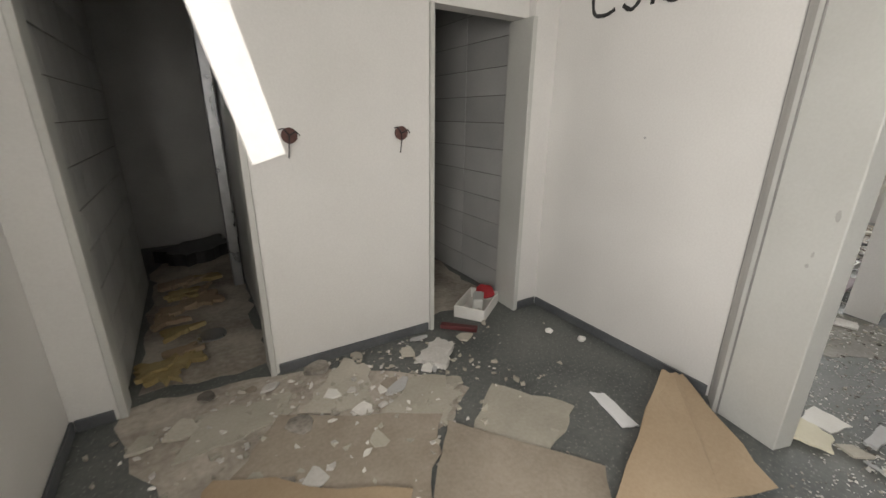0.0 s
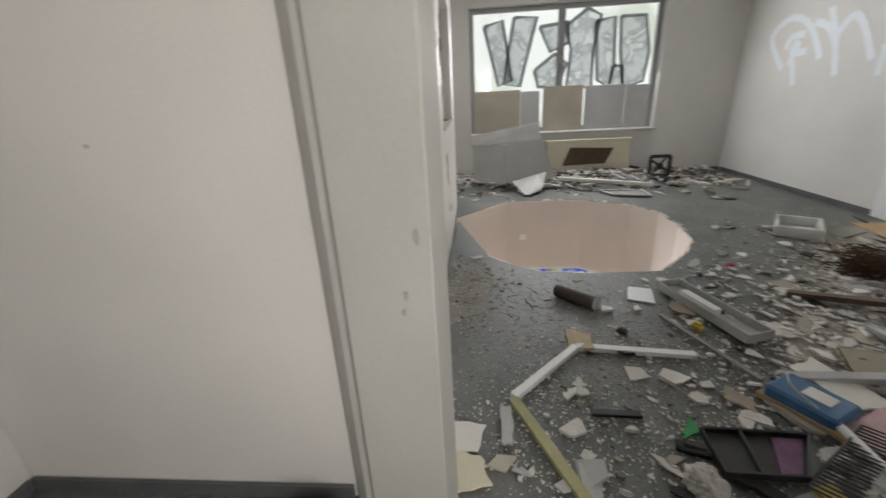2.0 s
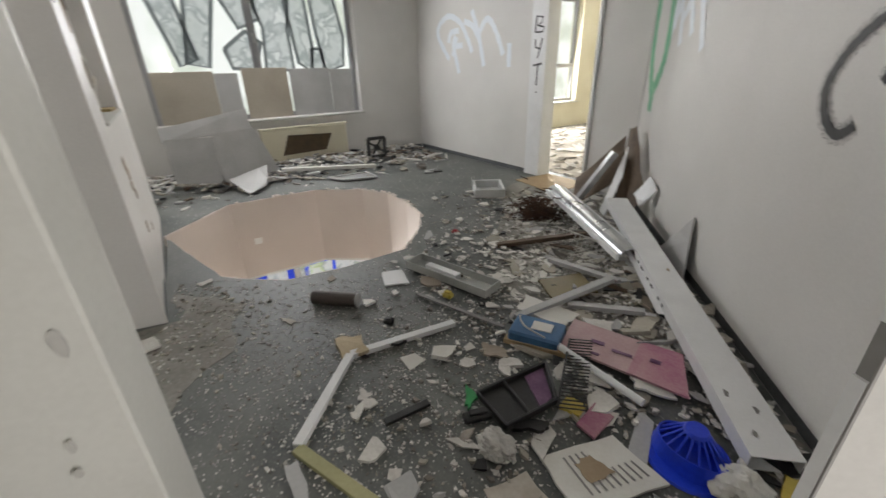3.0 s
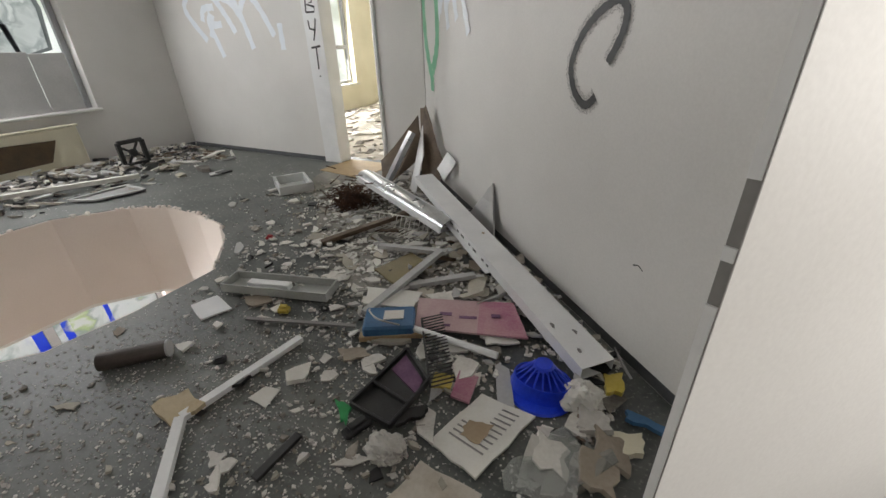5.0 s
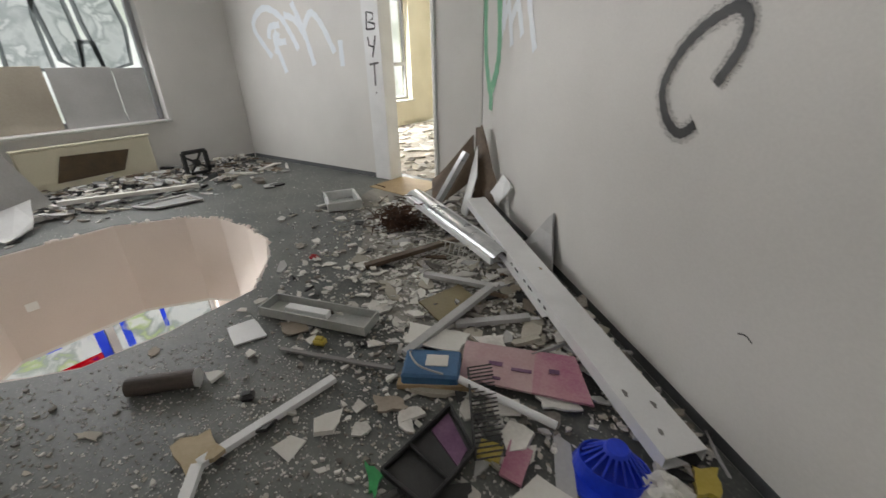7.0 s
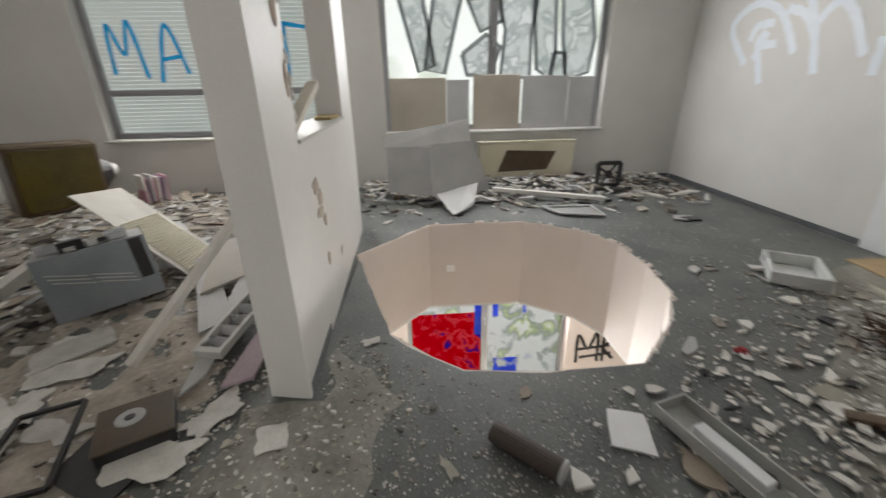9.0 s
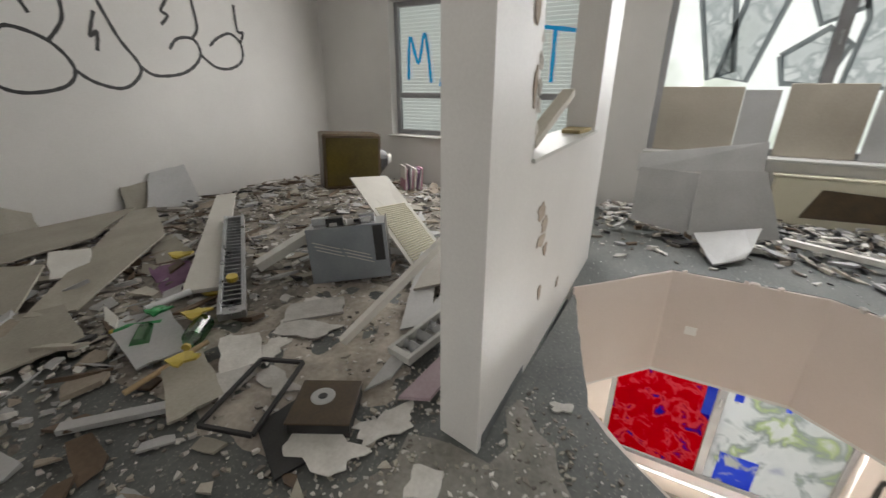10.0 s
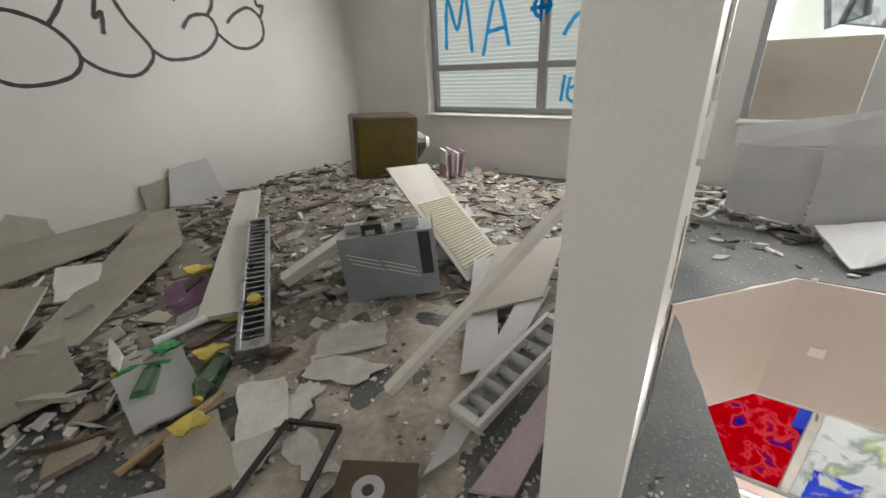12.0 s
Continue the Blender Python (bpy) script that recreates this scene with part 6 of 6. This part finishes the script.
def kept_clear(x, y):
    """Where single things lie open on top of the litter."""
    return (3.24 < x < 3.68 and 0.25 < y < 0.70) or (x - 3.30) ** 2 + (y - 0.13) ** 2 < 0.045 or (3.45 < x < 4.12 and -0.36 < y < 0.0) or (3.74 < x < 4.04 and 0.2 < y < 0.64)


def pick_wall(rnd):
    s, d = rnd.uniform(0.2, 4.4), abs(rnd.gauss(0, 0.75)) + 0.05
    k = 0.70711
    x, y = 2.40 + (s + d) * k, 0.34 + (d - s) * k
    return (x, y, max(0, 0.03 * (1 - d))) if free(x, y) and d < 2.4 and not kept_clear(x, y) else None


def pick_open(rnd):
    x, y = rnd.uniform(3.3, 9.6), rnd.uniform(-2.5, 2.4)
    return (x, y, 0.0) if free(x, y) else None


def pick_near(rnd):
    x, y = rnd.gauss(4.4, 0.7), rnd.gauss(0.9, 0.6)
    return (x, y, 0.0) if free(x, y) else None


def pick_window(rnd):
    x, y = 9.85 - abs(rnd.gauss(0, 0.55)), rnd.uniform(-2.4, 1.9)
    return (x, y, max(0, 0.10 * (x - 8.8))) if free(x, y) and x > 8.25 else None


def pick_pier(rnd):
    x, y = rnd.gauss(5.55, 0.35), rnd.gauss(1.85, 0.35)
    return (x, y, 0.0) if free(x, y) else None


def pick_hall(rnd):
    x, y = rnd.gauss(1.95, 0.5), rnd.gauss(2.95, 0.35)
    return (x, y, 0.008) if 0.85 < x < 3.6 and 1.6 < y < 3.38 and inside(x, y, [(0.82, 1.6), (3.3, 1.6), (3.65, 2.0), (3.65, 3.33), (0.82, 3.4)]) else None


def pick_beyond(rnd):
    x, y = rnd.uniform(4.4, 9.8), rnd.uniform(-8.7, -3.0)
    return (x, y, 0.004)


def pick_pale(rnd):
    p = pick_heap(rnd)
    return p if p and trodden(p[0], p[1]) else None


def pick_dark(rnd):
    p = pick_heap(rnd)
    return None if p is None or trodden(p[0], p[1]) else p


scatter("rubble_bits", 9000, pick_pale, (0.006, 0.045), 0.3, (PLASTER, PLASTER, BOARD, RUBBLE), "small plaster crumbs on the trodden floor", 21)
scatter("rubble_bits", 9500, pick_dark, (0.015, 0.07), 0.3, (RUBBLE, RUBBLE, BOARD, GREYBOARD, PLASTER), "small plaster and board rubble on the heap", 20)
scatter("rubble_pieces", 620, pick_far_heap, (0.08, 0.21), 0.10, (RUBBLE, BOARD, CARD_DUSTY, GREYBOARD, WOOD), "broken board pieces on the heap", 22, 0.01, 2.2)
scatter("rubble_sticks", 420, pick_dark, (0.025, 0.06), 0.4, (WOOD, GREYBOARD, PAPER, BLACK), "splinters and slats on the heap", 23, 0.03, 10.0)
# Pale litter, with extra pale bits making up for the missing torch light.
scatter("wall_litter", 7000, pick_wall, (0.01, 0.05), 0.25, (PLASTER, PLASTER, BOARD, RUBBLE, PAPER), "small litter along the wall", 24)
def pick_flakes(rnd):
    x, y = rnd.gauss(4.95, 0.38), rnd.gauss(-0.55, 0.38)
    return (x, y, 0.012) if free(x, y) and x + y > 3.2 else None


scatter("pale_flakes", 330, pick_flakes, (0.025, 0.085), 0.12, (PLASTER, PAPER, PLASTER), "thin pale flakes thick on the floor", 34)
scatter("wall_litter_pieces", 420, pick_wall, (0.07, 0.17), 0.10, (PLASTER, RUBBLE, BOARD, PAPER, BLACK, GREYBOARD), "broken pieces of litter along the wall", 25, 0.004, 1.8)
scatter("wall_litter_sticks", 60, pick_wall, (0.02, 0.04), 0.5, (WOOD, GREYBOARD, BLACK), "slats among the litter along the wall", 26, 0.02, 10.0)
# Plaster specks, and white bits that paint the glints of broken glass.
scatter("glass_specks", 5200, pick_open, (0.004, 0.016), 0.2, (PAPER, PLASTER, RUBBLE), "fine glass and plaster specks on the linoleum", 27)
scatter("glass_specks_near", 7000, pick_near, (0.004, 0.017), 0.2, (PAPER, PLASTER, PLASTER, RUBBLE), "fine glass and plaster specks near the doorway", 28)
scatter("window_litter", 1100, pick_window, (0.03, 0.12), 0.25, (RUBBLE, BOARD, PLASTER, BLACK, GREYBOARD), "heaped litter under the window", 29, 0.0, 2.0)
scatter("window_litter_sticks", 90, pick_window, (0.03, 0.06), 0.4, (PAPER, WOOD, GREYBOARD), "slats in the litter under the window", 30, 0.03, 9.0)
scatter("pier_plaster", 1100, pick_pier, (0.005, 0.035), 0.25, (PLASTER, BOARD, RUBBLE), "fallen plaster crumbs round the partition end", 31)
scatter("hall_crumbs", 700, pick_hall, (0.008, 0.05), 0.25, (BOARD, PLASTER, BOARD), "plaster crumbs on the hall floor", 32)
scatter("beyond_litter", 900, pick_beyond, (0.05, 0.30), 0.10, (PLASTER, BOARD, RUBBLE, PAPER), "broken boards over the next room's floor", 33, 0.0, 2.0)

# single fragments that can be told apart
rf = random.Random(41)
frags = []
for k in range(10):
    bm = shard(1.0, rf.uniform(0.5, 0.9), 0.12, rf, rf.choice((5, 6, 7, 8)), 0.4)
    me = bpy.data.meshes.new("plaster_fragment")
    bmesh.ops.recalc_face_normals(bm, faces=bm.faces)
    bm.to_mesh(me)
    bm.free()
    frags.append(me)
for me, mm in zip(frags, (PLASTER, BOARD, PAPER, BOARD, GREYBOARD, PLASTER, RUBBLE, BOARD, PLASTER, CARD_DUSTY)):
    me.materials.append(mm)
for k in range(230):
    pick = (pick_heap, pick_heap, pick_wall, pick_wall, pick_wall)[k % 5] if k < 200 else pick_hall
    p = pick(rf)
    if p is None:
        continue
    o = new("plaster_fragment", frags[rf.randrange(10)])
    s = rf.uniform(0.06, 0.20)
    o.matrix_world = pose(p[0], p[1], p[2] + 0.006, rf.gauss(0, 5), rf.gauss(0, 5), rf.uniform(0, 360)) @ Matrix.Diagonal((s, s, s * 0.8, 1))
    tagged(o, "broken plaster or board fragment on the floor", "fragment", "loose fragments")

# crumbling edge of the hole
for k in range(46):
    i = rf.choice((2, 3, 4, 5, 6, 7, 1, 3, 4))
    (ax, ay), (bx, by) = HOLE[i], HOLE[i + 1]
    t = rf.random()
    bm = crumple(rf.uniform(0.008, 0.026), rf)
    bm.transform(Matrix.Translation((ax + (bx - ax) * t, ay + (by - ay) * t, -0.005)))
    thing("edge_lump", bm, PINK if k % 3 else PLASTER, "crumbled plaster lump on the broken floor edge", "plaster", "lumps on the hole edge")
# chips and stains on the partition
CHIP = mat("bare_plaster", (0.30, 0.23, 0.17), (0.46, 0.40, 0.33), 0.9, 12, 60, 0.6)
for x, z, w, h in ((6.32, 0.90, 0.16, 0.14), (6.40, 0.82, 0.14, 0.12), (6.36, 0.74, 0.20, 0.10), (6.45, 0.66, 0.10, 0.09), (6.42, 0.42, 0.08, 0.12), (6.02, 1.75, 0.10, 0.30), (6.06, 1.45, 0.06, 0.20), (6.85, 0.3, 0.06, 0.10)):
    bm = shard(w, h, 0.004, rf, 11, 0.55)
    bm.transform(Matrix.Translation((x, 1.784, z)) @ Matrix.Rotation(radians(90), 4, "X"))
    o = part("plaster_chip", bm, CHIP, PIER, "bare brown chipped plaster")
for k in range(34):
    z = 1.17 + 1.1 * rf.random()
    bm = crumple(rf.uniform(0.012, 0.04), rf)
    bm.transform(Matrix.Translation((6.118 + rf.uniform(-0.012, 0.012), 1.79 + rf.choice((0, 0, 0.05, 0.1)), z)) @ Matrix.Diagonal((0.7, 0.6, 1.5, 1)))
    part("plaster_burr", bm, PLASTER, PIER, "crumbling plaster edge")
# Flat dark brown pieces stand in for the shade in crumbled hollows.
for x, z, w, h in ((6.045, 1.93, 0.03, 0.16), (6.055, 1.80, 0.022, 0.12)):
    bm = shard(w, h, 0.006, rf, 12, 0.5)
    bm.transform(Matrix.Translation((x, 1.7795, z)) @ Matrix.Rotation(radians(90), 4, "X"))
    part("plaster_cavity", bm, MOSS, PIER, "dark brown patch drawn for a crumbled cavity")
# Thin black piece on the face paints the darkness of a hole.
bm = shard(0.035, 0.12, 0.003, rf, 8, 0.2)
bm.transform(Matrix.Translation((5.72, 1.783, 1.80)) @ Matrix.Rotation(radians(90), 4, "X"))
part("drill_hole", bm, BLACK, PIER, "black patch drawn for the dark of a hole")
# Near-white plate painted in place of a spot of light on the lining.
bm = box((0, -0.045, 0.03), (0.006, 0.045, 0.11), None, 0.002)
bm.transform(pose(8.175, 0.86, -0.6))
thing("socket_plate", bm, mat("bright_spot_white", (0.84, 0.84, 0.82), (0.9, 0.9, 0.88), 0.3), "small white plate standing in for a bright light spot on the pink lining", "socket")
bm = bar((6.12, 1.40, -0.02), (5.80, 1.15, -0.32), 0.10, 0.02)
thing("broken_plank", bm, LIGHTWOOD, "broken wooden plank hanging at the hole edge", "plank")
bm = broken([(6.24, 1.70, -0.02), (6.12, 1.45, -0.02), (6.14, 1.45, -0.3), (6.25, 1.68, -0.3)], 0.03, rf, 0.02, 4)
thing("torn_lining", bm, CHIP, "torn plaster lining at the hole edge", "plaster")
tagged(part("wall_scuffs", shard(0.018, 0.02, 0.002, rf), GREYBOARD), "tiny grey scuff", "scuff", kind="stuff").matrix_world = Matrix.Translation((3.697, 2.62, 1.34)) @ Matrix.Rotation(radians(-90), 4, "Y")
# scuffs on the door casing
SCUFF = mat("faint_scuff", (0.34, 0.33, 0.31), (0.44, 0.43, 0.41), 0.7)
for z, w, h in ((1.10, 0.02, 0.06), (0.93, 0.012, 0.03), (0.88, 0.015, 0.02)):
    bm = shard(w, h, 0.002, rf, 9, 0.4)
    bm.transform(Matrix.Translation((3.556, 1.675 + rf.uniform(-0.01, 0.06), z)) @ Matrix.Rotation(radians(-97), 4, "Z") @ Matrix.Rotation(radians(90), 4, "X"))
    hold(part("scuff", bm, SCUFF), fr)

# ---- wall tiles of the washrooms ----
def tile_mesh(w, h):
    bm = box((0, -w / 2 + 0.003, -h / 2 + 0.003), (0.008, w / 2 - 0.003, h / 2 - 0.003), None, 0.0015)
    me = bpy.data.meshes.new("tile")
    bm.to_mesh(me)
    bm.free()
    me.materials.append(TILE)
    return me


right_wall, left_wall = bpy.data.objects["wall_tiled_right"], bpy.data.objects["wall_tiled_left"]
me = tile_mesh(0.62, 0.20)
for i in range(4):
    for j in range(14):
        o = new("tile", me)
        o.parent = right_wall
        o.location = (3.5515, 3.90 + i * 0.62, 0.10 + j * 0.20)
me = tile_mesh(0.20, 0.20)
for i in range(9):
    for j in range(14):
        o = new("tile", me)
        o.parent = left_wall
        o.location = (0.9855, 3.67 + i * 0.20, 0.10 + j * 0.20)
